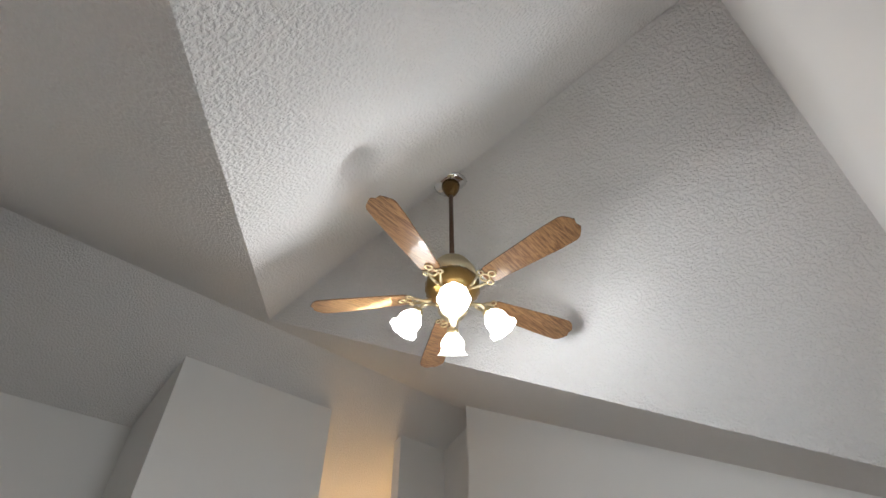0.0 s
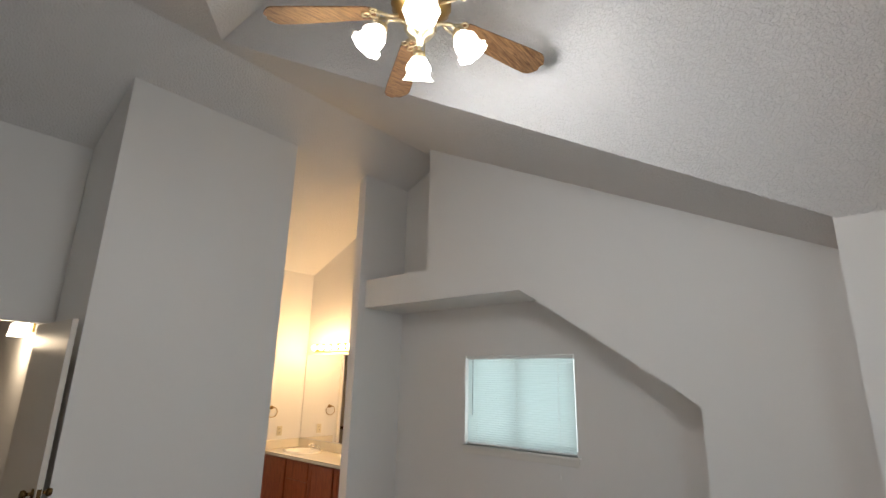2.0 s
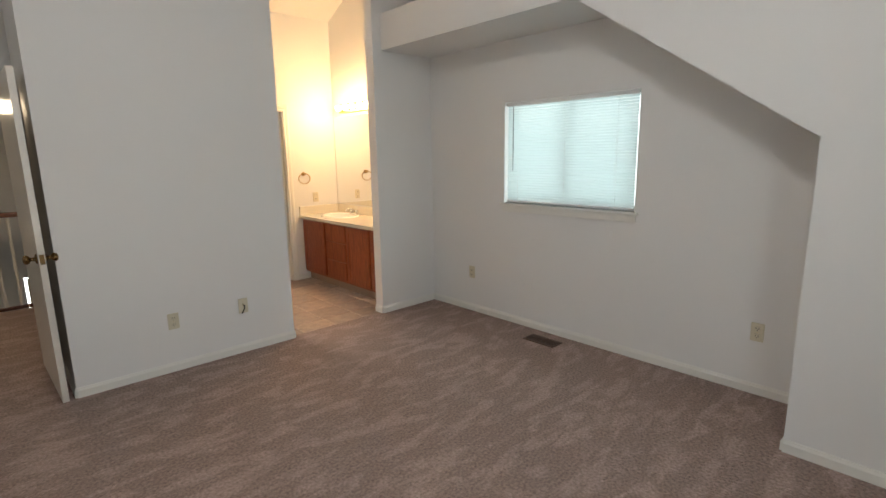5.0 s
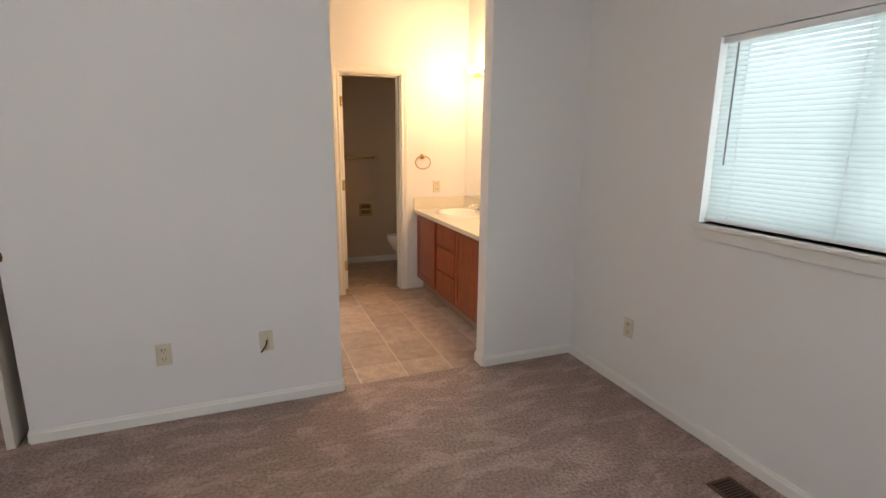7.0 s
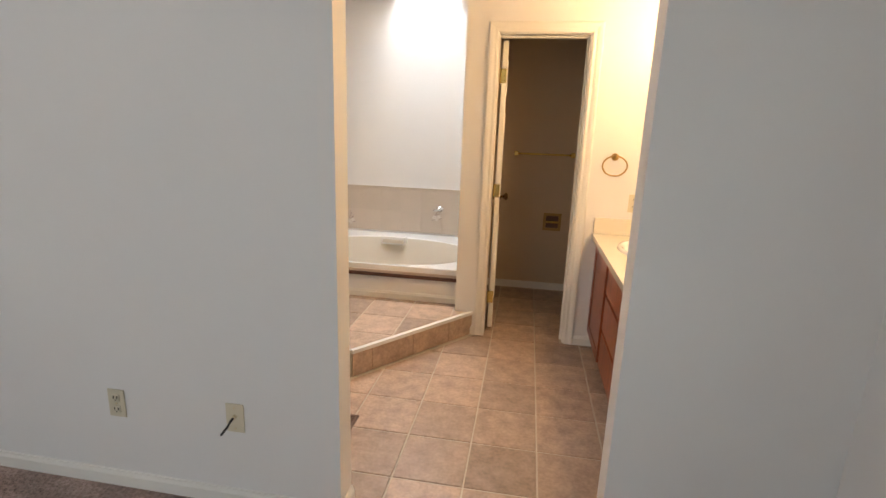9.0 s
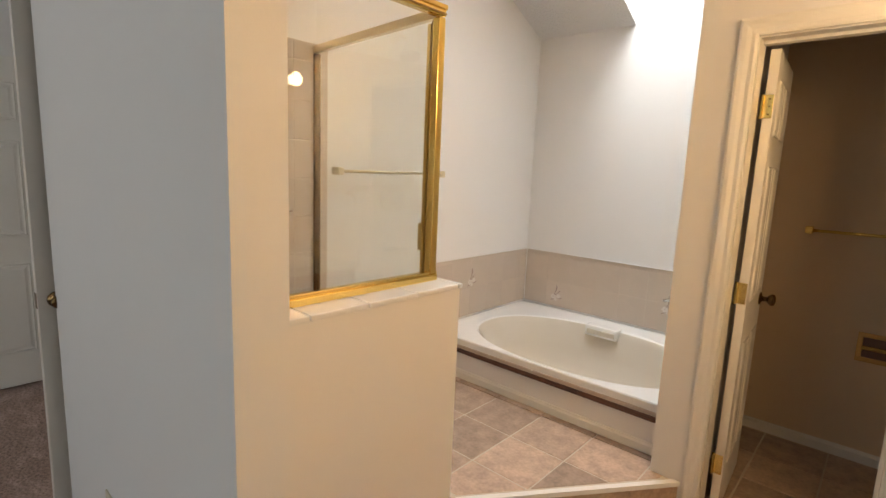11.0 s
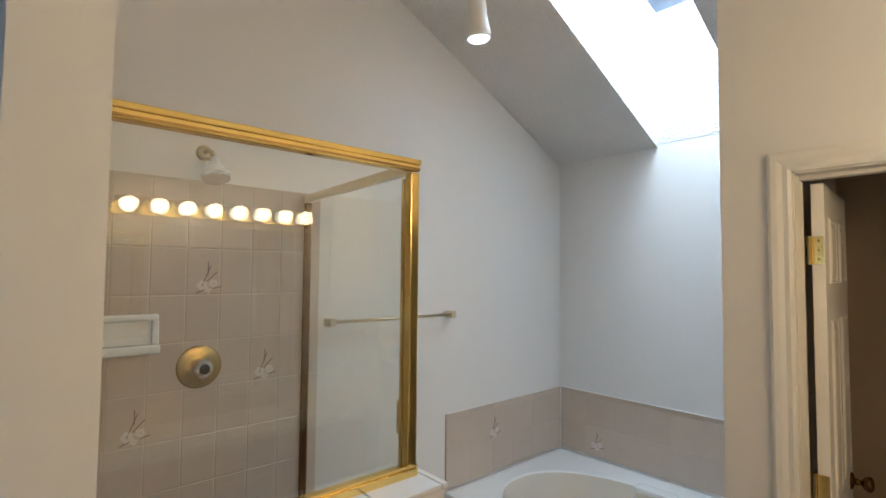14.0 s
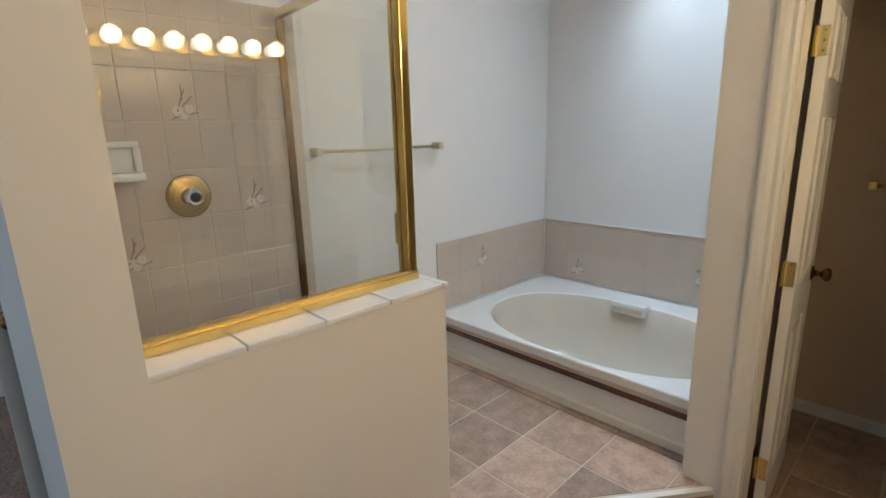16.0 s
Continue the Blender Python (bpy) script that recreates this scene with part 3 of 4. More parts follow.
def casing(name, x0, x1, h, yface, n):
    """Moulded door casing round an opening in a wall across y."""
    o = tagged(new(name), "cream moulded door casing", "door frame", "", "structure")
    prof = [(0.0, 0.0), (0.0, 0.010), (0.010, 0.014), (0.024, 0.012), (0.040, 0.017), (0.056, 0.018), (0.066, 0.014), (0.066, 0.0)]
    def leg(pts):
        b = bmesh.new()
        rings = [[b.verts.new(f(u, yface + n * d)) for u, d in prof] for f in pts]
        for p, q in zip(rings, rings[1:]):
            for k in range(len(prof) - 1):
                b.faces.new((p[k], p[k + 1], q[k + 1], q[k]))
        b.faces.new(rings[0])
        b.faces.new(rings[-1])
        return b
    part("side_casing", leg([lambda u, y: (x0 - u, y, 0.0), lambda u, y: (x0 - u, y, h + u)]), TRIM, o)
    part("side_casing", leg([lambda u, y: (x1 + u, y, 0.0), lambda u, y: (x1 + u, y, h + u)]), TRIM, o)
    part("head_casing", leg([lambda u, y: (x0 - u, y, h + u), lambda u, y: (x1 + u, y, h + u)]), TRIM, o)
    return o


casing("door_frame_1", 3.556, 4.120, 2.032, 6.73, -1)
b = box(3.550, 3.560, 6.735, 6.835, 0, 2.028)
box(4.110, 4.124, 6.735, 6.835, 0, 2.028, bm=b)
box(3.560, 4.110, 6.735, 6.835, 2.026, 2.043, bm=b)
box(4.098, 4.110, 6.79, 6.83, 0, 2.026, bm=b)
box(3.560, 4.098, 6.79, 6.83, 2.014, 2.026, bm=b)
structure("door_jamb", b, TRIM, "cream painted door jamb")


# ---- ceiling fan ----
# Fan metal takes PALEBRASS: brass bleached by lamp glare, painted as base colour.
fan = holder("ceiling_fan", "ceiling fan in brass coloured pale for glare, with oak blades and lit glass shades", "ceiling fan", "", pose(FAN[0], FAN[1], 0))
part("canopy", lathe([(0.012, 3.93), (0.03, 3.95), (0.048, 3.985), (0.055, 4.03), (0.055, 4.06)], 24), DARKBRASS, fan, "dark canopy at the ceiling ridge", True)
part("ceiling_medallion", lathe([(0.085, 4.02), (0.10, 4.03), (0.085, 4.045)], 28), CHROME, fan, "", True)
part("downrod", tube([(0, 0, 3.42), (0, 0, 3.96)], 0.0125, 14), BROWNMETAL, fan, "brown metal downrod", True)
part("motor_housing", lathe([(0.02, 3.45), (0.05, 3.44), (0.085, 3.415), (0.10, 3.39), (0.098, 3.375), (0.118, 3.36), (0.122, 3.33), (0.11, 3.315)], 36), PALEBRASS, fan, "brass motor housing coloured pale for glare", True)
part("flywheel", lathe([(0.115, 3.315), (0.13, 3.29), (0.13, 3.24), (0.10, 3.215), (0.06, 3.205)], 36, flute=0.02, count=18), OLDBRASS, fan, "", True)
part("light_fitter", lathe([(0.058, 3.21), (0.066, 3.18), (0.07, 3.13), (0.05, 3.10), (0.02, 3.085), (0.012, 3.05), (0.004, 3.04)], 28), PALEBRASS, fan, "polished brass light fitter", True)
part("pull_chain", tube([(0.03, 0.0, 3.10), (0.031, 0.0, 2.95)], 0.0015, 5), BRASS, fan)
for k in range(5):
    M = pose(0, 0, 3.222, 0, 0, 55 + 72 * k) @ pose(0, 0, 0, -11, 0, 0)
    n = 26
    bb = bmesh.new()
    tops, bots = [], []
    side = []
    L0, L1 = 0.20, 0.685
    prof = []
    for i in range(n + 1):
        s = i / n
        x = L0 + (L1 - L0) * s
        wd = 0.048 + 0.022 * min(1, s * 1.3)
        if s < 0.06:
            wd *= 0.72 + 0.28 * s / 0.06
        if s > 0.93:
            e = (s - 0.93) / 0.07
            wd *= 1 - 0.42 * e ** 1.6
        prof.append((x, wd))
    outline = [(x, w) for x, w in prof] + [(L1 + 0.012, 0.022), (L1 + 0.004, 0.0), (L1 + 0.012, -0.022)] + [(x, -w) for x, w in reversed(prof)]
    bb = prism(outline, "z", -0.0035, 0.0035)
    bmesh.ops.transform(bb, matrix=M, verts=bb.verts)
    bl_ = part("blade", bb, OAK, fan)
    ib = bmesh.new()
    tube([(0.10, 0, -0.012), (0.14, 0.012, -0.020), (0.19, 0.03, -0.008)], 0.007, 8, ib)
    tube([(0.10, 0, -0.012), (0.14, -0.012, -0.020), (0.19, -0.03, -0.008)], 0.007, 8, ib)
    for cx, cy, r in ((0.205, 0.0, 0.022), (0.205, 0.036, 0.014), (0.205, -0.036, 0.014), (0.245, 0.0, 0.016)):
        tube([(cx + r * math.cos(a * math.pi / 6), cy + r * math.sin(a * math.pi / 6), -0.008) for a in range(12)], 0.0045, 6, ib, True)
    bmesh.ops.transform(ib, matrix=M, verts=ib.verts)
    part("blade_iron", ib, PALEBRASS, bl_, "ornate brass blade bracket", True)
for k in range(4):
    Z = pose(0, 0, 0, 0, 0, 45 + 90 * k)
    ab = tube([(0.05, 0, 3.15), (0.09, 0, 3.17), (0.135, 0, 3.168), (0.158, 0, 3.14)], 0.008, 10)
    bmesh.ops.transform(ab, matrix=Z, verts=ab.verts)
    arm = part("light_arm", ab, PALEBRASS, fan, "", True)
    T = Z @ pose(0.162, 0, 3.135, 0, -32, 0)
    part("socket_cup", lathe([(0.012, 0.012), (0.026, 0.004), (0.03, -0.012), (0.027, -0.022)], 20, m=T), PALEBRASS, arm, "", True)
    part("glass_shade", lathe([(0.026, -0.015), (0.036, -0.03), (0.052, -0.055), (0.056, -0.075), (0.05, -0.09), (0.058, -0.11), (0.07, -0.122), (0.066, -0.122), (0.05, -0.10), (0.02, -0.09)], 32, m=T, flute=0.05, count=8), SHADEGLOW, fan, "lit frosted tulip glass shade", True)


# ---- bathroom: vanity ----
VX0, VX1, VY0, VY1 = 4.275, 4.795, 4.99, 6.73
van = holder("vanity_cabinet", "cherry-stained vanity cabinet with doors and drawers along the wall", "cabinet")
b = box(VX0 + 0.018, VX1, VY0 + 0.002, VY1 - 0.002, 0.10, 0.64)
box(VX0 + 0.018, VX0 + 0.036, VY0 + 0.002, VY1 - 0.002, 0.64, 0.765, bm=b)
part("body", b, CHERRY, van)
part("toe_kick", box(VX0 + 0.07, VX1, VY0 + 0.002, VY1 - 0.002, 0.0, 0.10), VINYL, van)


def front(name, y0, y1, z0, z1, parent, raised=True):
    b = box(VX0, VX0 + 0.017, y0, y1, z0, z1, 0.003)
    f = part(name, b, CHERRY, parent)
    if raised:
        m = 0.055
        fb = box(VX0 - 0.006, VX0 + 0.001, y0, y0 + m, z0, z1, 0.002)
        box(VX0 - 0.006, VX0 + 0.001, y1 - m, y1, z0, z1, 0.002, bm=fb)
        box(VX0 - 0.006, VX0 + 0.001, y0 + m, y1 - m, z0, z0 + m, 0.002, bm=fb)
        box(VX0 - 0.006, VX0 + 0.001, y0 + m, y1 - m, z1 - m, z1, 0.002, bm=fb)
        part("door_frame", fb, CHERRY, f)
    return f


front("door", 6.205, 6.70, 0.125, 0.745, van)
for z0, z1 in ((0.565, 0.745), (0.35, 0.545), (0.125, 0.33)):
    front("drawer", 5.76, 6.175, z0, z1, van, False)
front("door", 5.30, 5.735, 0.125, 0.745, van)
front("door", 5.02, 5.27, 0.125, 0.745, van)

SINK = (4.545, 6.28)
b = bmesh.new()
N = 48
outer, inner, lip, rings = [], [], [], []
hx0, hx1, hy0, hy1 = VX0 - 0.035, VX1, VY0, VY1
def on_rect(a):
    c, s = math.cos(a), math.sin(a)
    dx = (hx1 - SINK[0]) / c if c > 1e-9 else (hx0 - SINK[0]) / c if c < -1e-9 else 1e9
    dy = (hy1 - SINK[1]) / s if s > 1e-9 else (hy0 - SINK[1]) / s if s < -1e-9 else 1e9
    d = min(dx, dy)
    return SINK[0] + d * c, SINK[1] + d * s
angs = sorted([2 * math.pi * i / N for i in range(N)] + [math.atan2(y - SINK[1], x - SINK[0]) % (2 * math.pi) for x in (hx0, hx1) for y in (hy0, hy1)])
def loop(fx, fy, z):
    return [b.verts.new((SINK[0] + fx * math.cos(a), SINK[1] + fy * math.sin(a), z)) for a in angs]
top = [b.verts.new((*on_rect(a), 0.80)) for a in angs]
low = [b.verts.new((*on_rect(a), 0.765)) for a in angs]
rs = [low, top, loop(0.195, 0.245, 0.80)]
for p, q in zip(rs, rs[1:]):
    for k in range(len(angs)):
        j = (k + 1) % len(angs)
        b.faces.new((p[k], p[j], q[j], q[k]))
countertop = tagged(link("vanity_countertop", b, COUNTER), "cream cultured-marble countertop on the vanity", "countertop")
part("backsplash", box(VX1 - 0.02, VX1, VY0, VY1, 0.80, 0.905, 0.004), COUNTER, countertop)
part("side_splash", box(VX0 - 0.03, VX1 - 0.02, VY1 - 0.02, VY1, 0.80, 0.905, 0.004), COUNTER, countertop)
b = bmesh.new()
rs = [loop(0.215, 0.265, 0.8005), loop(0.21, 0.26, 0.815), loop(0.195, 0.245, 0.816), loop(0.18, 0.23, 0.80), loop(0.16, 0.20, 0.73), loop(0.10, 0.13, 0.675), loop(0.02, 0.02, 0.665)]
for p, q in zip(rs, rs[1:]):
    for k in range(len(angs)):
        j = (k + 1) % len(angs)
        b.faces.new((p[k], p[j], q[j], q[k]))
b.faces.new(rs[-1])
sink = tagged(link("wash_basin", b, PORCELAIN, None, "", True), "cream oval drop-in basin in the vanity counter", "sink")
part("drain", lathe([(0.02, 0.668), (0.012, 0.672), (0.002, 0.672)], 16, m=pose(SINK[0], SINK[1], 0)), CHROME, sink)
fau = holder("basin_faucet", "chrome centerset faucet behind the oval basin", "faucet", "", pose(4.745, SINK[1], 0.80))
part("base", box(-0.025, 0.02, -0.08, 0.08, 0, 0.022, 0.008), CHROME, fau, "", True)
part("spout", tube([(0, 0, 0.015), (-0.01, 0, 0.055), (-0.05, 0, 0.075), (-0.10, 0, 0.07), (-0.115, 0, 0.055)], 0.012, 12), CHROME, fau, "", True)
for s in (-1, 1):
    part("handle", lathe([(0.014, 0.02), (0.02, 0.035), (0.022, 0.052), (0.014, 0.06), (0.003, 0.062)], 16, m=pose(0, s * 0.058, 0)), CHROME, fau, "", True)

mir = tagged(link("wall_mirror", box(4.787, 4.793, 5.01, 6.71, 0.915, 1.985), MIRROR), "large frameless mirror above the vanity backsplash", "mirror")
bar = holder("vanity_light", "brass light bar with eight lit globe bulbs above the mirror", "light fixture")
part("bar", box(4.755, 4.795, BULBS[0] - 0.09, BULBS[-1] + 0.09, 2.02, 2.12, 0.006), BRASS, bar)
for y in BULBS:
    part("socket", lathe([(0.03, 0.0), (0.03, 0.015), (0.02, 0.03)], 18, m=pose(4.757, y, 2.07, 0, -90, 0)), BRASS, bar, "", True)
    part("globe_bulb", lathe([(0.012, 0.0), (0.019, 0.006), (0.031, 0.022), (0.036, 0.040), (0.031, 0.058), (0.019, 0.071), (0.003, 0.076)], 20, m=pose(4.735, y, 2.07, 0, -90, 0)), BULBGLOW, bar, "lit globe bulb", True)

ring = holder("towel_ring", "aged brass towel ring on the wall", "towel ring", "", pose(4.33, 6.73, 1.30))
part("mount", lathe([(0.024, 0.0), (0.022, 0.008), (0.012, 0.014), (0.012, 0.03), (0.016, 0.04), (0.003, 0.044)], 18, m=pose(0, 0, 0, 90)), OLDBRASS, ring, "", True)
part("ring", tube([(0.075 * math.cos(a * math.pi / 16), -0.03, -0.055 + 0.062 * math.sin(a * math.pi / 16)) for a in range(32)], 0.005, 8, None, True), OLDBRASS, ring, "", True)


def towel_bar(label, p, q, n, mat):
    """Bar from p to q on a wall whose face looks along n."""
    o = holder("towel_bar", label, "towel bar")
    p, q, n = Vector(p), Vector(q), Vector(n)
    for e in (p, q):
        c = e + n * 0.03
        d = (q - p).normalized()
        s = [abs(d[i]) * 0.018 + abs(n[i]) * 0.032 + (0.02 if i == 2 else 0) for i in range(3)]
        part("bracket", box(c.x - s[0], c.x + s[0], c.y - s[1], c.y + s[1], c.z - s[2], c.z + s[2], 0.006), mat, o)
    part("bar", tube([p + n * 0.05, q + n * 0.05], 0.008, 10), mat, o, "", True)
    return o


towel_bar("pale brass towel bar on the bathroom wall", (1.80, 6.08, 1.463), (1.80, 6.865, 1.463), (1, 0, 0), PALEBRASS)
towel_bar("brass towel bar on the toilet room wall", (3.68, 7.94, 1.246), (4.17, 7.94, 1.246), (0, -1, 0), BRASS)
tp = holder("toilet_paper_holder", "recessed brass toilet paper holder, empty", "paper holder", "", pose(4.04, 7.94, 0.645))
b = box(-0.08, 0.08, -0.012, 0.0, 0.055, 0.08, 0.003)
box(-0.08, 0.08, -0.012, 0.0, -0.08, -0.055, 0.003, bm=b)
box(-0.08, -0.055, -0.012, 0.0, -0.055, 0.055, 0.003, bm=b)
box(0.055, 0.08, -0.012, 0.0, -0.055, 0.055, 0.003, bm=b)
part("frame", b, OLDBRASS, tp)
part("recess", box(-0.056, 0.056, -0.003, -0.001, -0.056, 0.056), BROWNMETAL, tp)
part("roller", tube([(-0.056, -0.02, 0.0), (0.056, -0.02, 0.0)], 0.012, 12), BRASS, tp, "", True)

toi = holder("toilet", "white porcelain toilet with its lid down in the toilet room", "toilet", "", pose(4.489, 7.38, 0))
toi.scale = (0.85, 1.0, 1.0)
def oval(cx, rx, ry, z, k=28):
    return [(cx + rx * math.cos(2 * math.pi * i / k), ry * math.sin(2 * math.pi * i / k), z) for i in range(k)]
def loft(loops):
    b = bmesh.new()
    R = [[b.verts.new(p) for p in lp] for lp in loops]
    for p, q in zip(R, R[1:]):
        for i in range(len(p)):
            j = (i + 1) % len(p)
            b.faces.new((p[i], p[j], q[j], q[i]))
    b.faces.new(R[0])
    b.faces.new(R[-1])
    return b
part("bowl", loft([oval(-0.06, 0.17, 0.10, 0.0), oval(-0.06, 0.15, 0.085, 0.10), oval(-0.09, 0.17, 0.10, 0.20), oval(-0.13, 0.22, 0.15, 0.29), oval(-0.15, 0.25, 0.18, 0.37), oval(-0.15, 0.25, 0.18, 0.39)]), PORCELAIN, toi, "", True)
part("seat", loft([oval(-0.15, 0.25, 0.182, 0.393), oval(-0.15, 0.255, 0.187, 0.402), oval(-0.15, 0.25, 0.182, 0.412)]), PORCELAIN, toi, "", True)
part("lid", loft([oval(-0.15, 0.25, 0.182, 0.414), oval(-0.15, 0.252, 0.185, 0.424), oval(-0.15, 0.235, 0.17, 0.434)]), PORCELAIN, toi, "", True)
tank = part("tank", box(0.13, 0.35, -0.23, 0.23, 0.39, 0.74, 0.02), PORCELAIN, toi)
part("tank_lid", box(0.12, 0.36, -0.24, 0.24, 0.74, 0.775, 0.012), PORCELAIN, toi)
part("flush_lever", box(0.115, 0.13, 0.12, 0.19, 0.67, 0.685, 0.003), CHROME, tank)


# ---- bathroom: tub ----
TX0, TX1, TY0, TY1, TZ = 1.80, 3.347, 6.855, 8.0, 0.432
structure("wall_tub_apron", box(TX0, TX1, 6.87, 6.95, 0.0, 0.368), PAINT, "off-white drywall apron under the bathtub rim")
tub = holder("bathtub", "white oval garden bathtub set in a raised deck", "bathtub")
b = bmesh.new()
TC = (2.655, 7.36)
ANG = sorted([2 * math.pi * i / 64 for i in range(64)] + [math.atan2(y - TC[1], x - TC[0]) % (2 * math.pi) for x in (TX0, TX1) for y in (TY0, TY1)])
def rect_at(a):
    c, s = math.cos(a), math.sin(a)
    dx = (TX1 - TC[0]) / c if c > 1e-9 else (TX0 - TC[0]) / c if c < -1e-9 else 1e9
    dy = (TY1 - TC[1]) / s if s > 1e-9 else (TY0 - TC[1]) / s if s < -1e-9 else 1e9
    d = min(dx, dy)
    return TC[0] + d * c, TC[1] + d * s
def tloop(bm, rx, ry, z):
    return [bm.verts.new((TC[0] + rx * abs(math.cos(a)) ** 0.9 * (1 if math.cos(a) > 0 else -1), TC[1] + ry * abs(math.sin(a)) ** 0.9 * (1 if math.sin(a) > 0 else -1), z)) for a in ANG]
def skin(bm, rs, cap=True):
    for p, q in zip(rs, rs[1:]):
        for k in range(len(ANG)):
            j = (k + 1) % len(ANG)
            bm.faces.new((p[k], p[j], q[j], q[k]))
    if cap:
        bm.faces.new(rs[-1])
e0 = [b.verts.new((*rect_at(a), TZ - 0.045)) for a in ANG]
e1 = [b.verts.new((*rect_at(a), TZ - 0.006)) for a in ANG]
e2 = [b.verts.new((TC[0] + (rect_at(a)[0] - TC[0]) * 0.992, TC[1] + (rect_at(a)[1] - TC[1]) * 0.99, TZ)) for a in ANG]
skin(b, [e0, e1, e2, tloop(b, 0.735, 0.475, TZ - 0.004), tloop(b, 0.72, 0.462, TZ - 0.012)], False)
part("rim", b, ACRYLIC, tub, "glossy white rim")
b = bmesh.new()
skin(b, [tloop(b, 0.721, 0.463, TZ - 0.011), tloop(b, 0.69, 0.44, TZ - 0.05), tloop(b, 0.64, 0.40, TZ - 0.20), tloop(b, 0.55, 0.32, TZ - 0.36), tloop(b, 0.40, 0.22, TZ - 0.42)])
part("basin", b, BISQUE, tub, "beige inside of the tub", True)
b = box(2.48, 2.72, 7.765, 7.85, TZ - 0.07, TZ + 0.008, 0.015)
sd = part("headrest_tray", b, ACRYLIC, tub, "moulded white soap tray")
# Nothing is cut into the tray; a darker slab stands for the recess's shade.
part("hollow_shade", box(2.50, 2.70, 7.757, 7.768, TZ - 0.05, TZ - 0.018, 0.004), BISQUE, sd)
part("overflow_plate", lathe([(0.03, 0), (0.03, 0.006), (0.02, 0.01), (0.003, 0.011)], 20, m=pose(3.25, 7.6, TZ - 0.06, 0, -75, 0)), CHROME, tub)
part("wood_trim", box(TX0, TX1, 6.842, 6.872, 0.340, 0.368, 0.006), DARKWOOD, tub, "dark brown wood strip under the rim")
part("rim_skirt", box(TX0, TX1, 6.848, 6.90, 0.368, 0.389, 0.003), SKIRT, tub)
fl = holder("tub_faucet", "chrome tub valve on the tiled wall", "faucet", "", pose(2.99, 7.99, 0.69))
part("escutcheon", lathe([(0.032, 0), (0.03, 0.008), (0.012, 0.014), (0.012, 0.03)], 20, m=pose(0, 0, 0, 90)), CHROME, fl, "", True)
part("handle", tube([(-0.05, -0.04, -0.012), (0.0, -0.045, 0.0), (0.045, -0.04, 0.018)], 0.011, 10), CHROME, fl, "", True)


# ---- bathroom: shower ----
SHX, SHY, SHZ = 2.718, 5.888, 2.068
enc = holder("shower_enclosure", "polished brass framed glass shower enclosure on the half wall", "shower screen")
def rail(x0, x1, y0, y1, z0, z1, name, mat=BRASS):
    return part(name, box(x0, x1, y0, y1, z0, z1, 0.004), mat, enc)
b = box(SHX - 0.018, SHX + 0.018, 4.99, SHY + 0.004, SHZ - 0.036, SHZ, 0.004)
hr = part("header_rail", b, BRASS, enc)
part("cap_moulding", box(SHX - 0.024, SHX + 0.024, 4.99, SHY + 0.006, SHZ - 0.014, SHZ + 0.003, 0.003), BRASS, hr)
part("bead_moulding", box(SHX - 0.021, SHX + 0.022, 4.99, SHY + 0.004, SHZ - 0.030, SHZ - 0.024, 0.002), OLDBRASS, hr)
b = prism([(1.80, SHY + 0.056), (SHX - 0.018, SHY - 0.016), (SHX - 0.018, SHY + 0.014), (1.80, SHY + 0.086)], "z", SHZ - 0.036, SHZ - 0.004)
part("return_rail", b, PALEBRASS, enc)
b = box(SHX - 0.022, SHX + 0.022, 4.99, SHY + 0.006, 1.067, 1.092, 0.004)
box(SHX - 0.014, SHX + 0.014, 4.99, SHY + 0.01, 1.09, 1.102, 0.002, bm=b)
part("sill_rail", b, BRASS, enc)
rail(SHX - 0.018, SHX + 0.016, SHY - 0.03, SHY + 0.004, 1.09, SHZ - 0.04, "corner_post")
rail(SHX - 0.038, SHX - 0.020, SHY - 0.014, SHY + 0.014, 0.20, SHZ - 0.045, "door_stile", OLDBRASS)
rail(SHX - 0.062, SHX - 0.044, SHY - 0.012, SHY + 0.016, 0.20, SHZ - 0.05, "door_stile", BRASS)
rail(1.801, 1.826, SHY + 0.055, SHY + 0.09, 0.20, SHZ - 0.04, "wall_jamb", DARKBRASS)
part("door_bottom_rail", prism([(1.83, SHY + 0.058), (SHX - 0.06, SHY - 0.010), (SHX - 0.06, SHY + 0.010), (1.83, SHY + 0.082)], "z", 0.185, 0.21), BRASS, enc)
hd = rail(SHX - 0.095, SHX - 0.066, SHY + 0.006, SHY + 0.05, 1.17, 1.28, "door_handle")
part("handle_catch", box(SHX - 0.075, SHX - 0.045, SHY + 0.02, SHY + 0.055, 1.145, 1.185, 0.006), DARK, hd)
part("front_pane", box(SHX - 0.0015, SHX + 0.0015, 4.995, SHY - 0.02, 1.095, SHZ - 0.04), CLEAR, enc).visible_shadow = False
part("door_pane", prism([(1.826, SHY + 0.068), (SHX - 0.05, SHY - 0.002), (SHX - 0.05, SHY + 0.002), (1.826, SHY + 0.072)], "z", 0.205, SHZ - 0.038), CLEAR, enc).visible_shadow = False

part_arm = holder("wall_shower", "pale brass shower arm with a white and chrome head", "shower head", "", pose(1.80, 5.5, 2.192))
part("flange", lathe([(0.034, 0), (0.03, 0.01), (0.014, 0.016)], 20, m=pose(0, 0, 0, 0, 90, 0)), PALEBRASS, part_arm, "", True)
part("arm", tube([(0, 0, 0), (0.05, 0, 0.005), (0.10, 0, -0.015), (0.13, 0, -0.05)], 0.010, 10), PALEBRASS, part_arm, "", True)
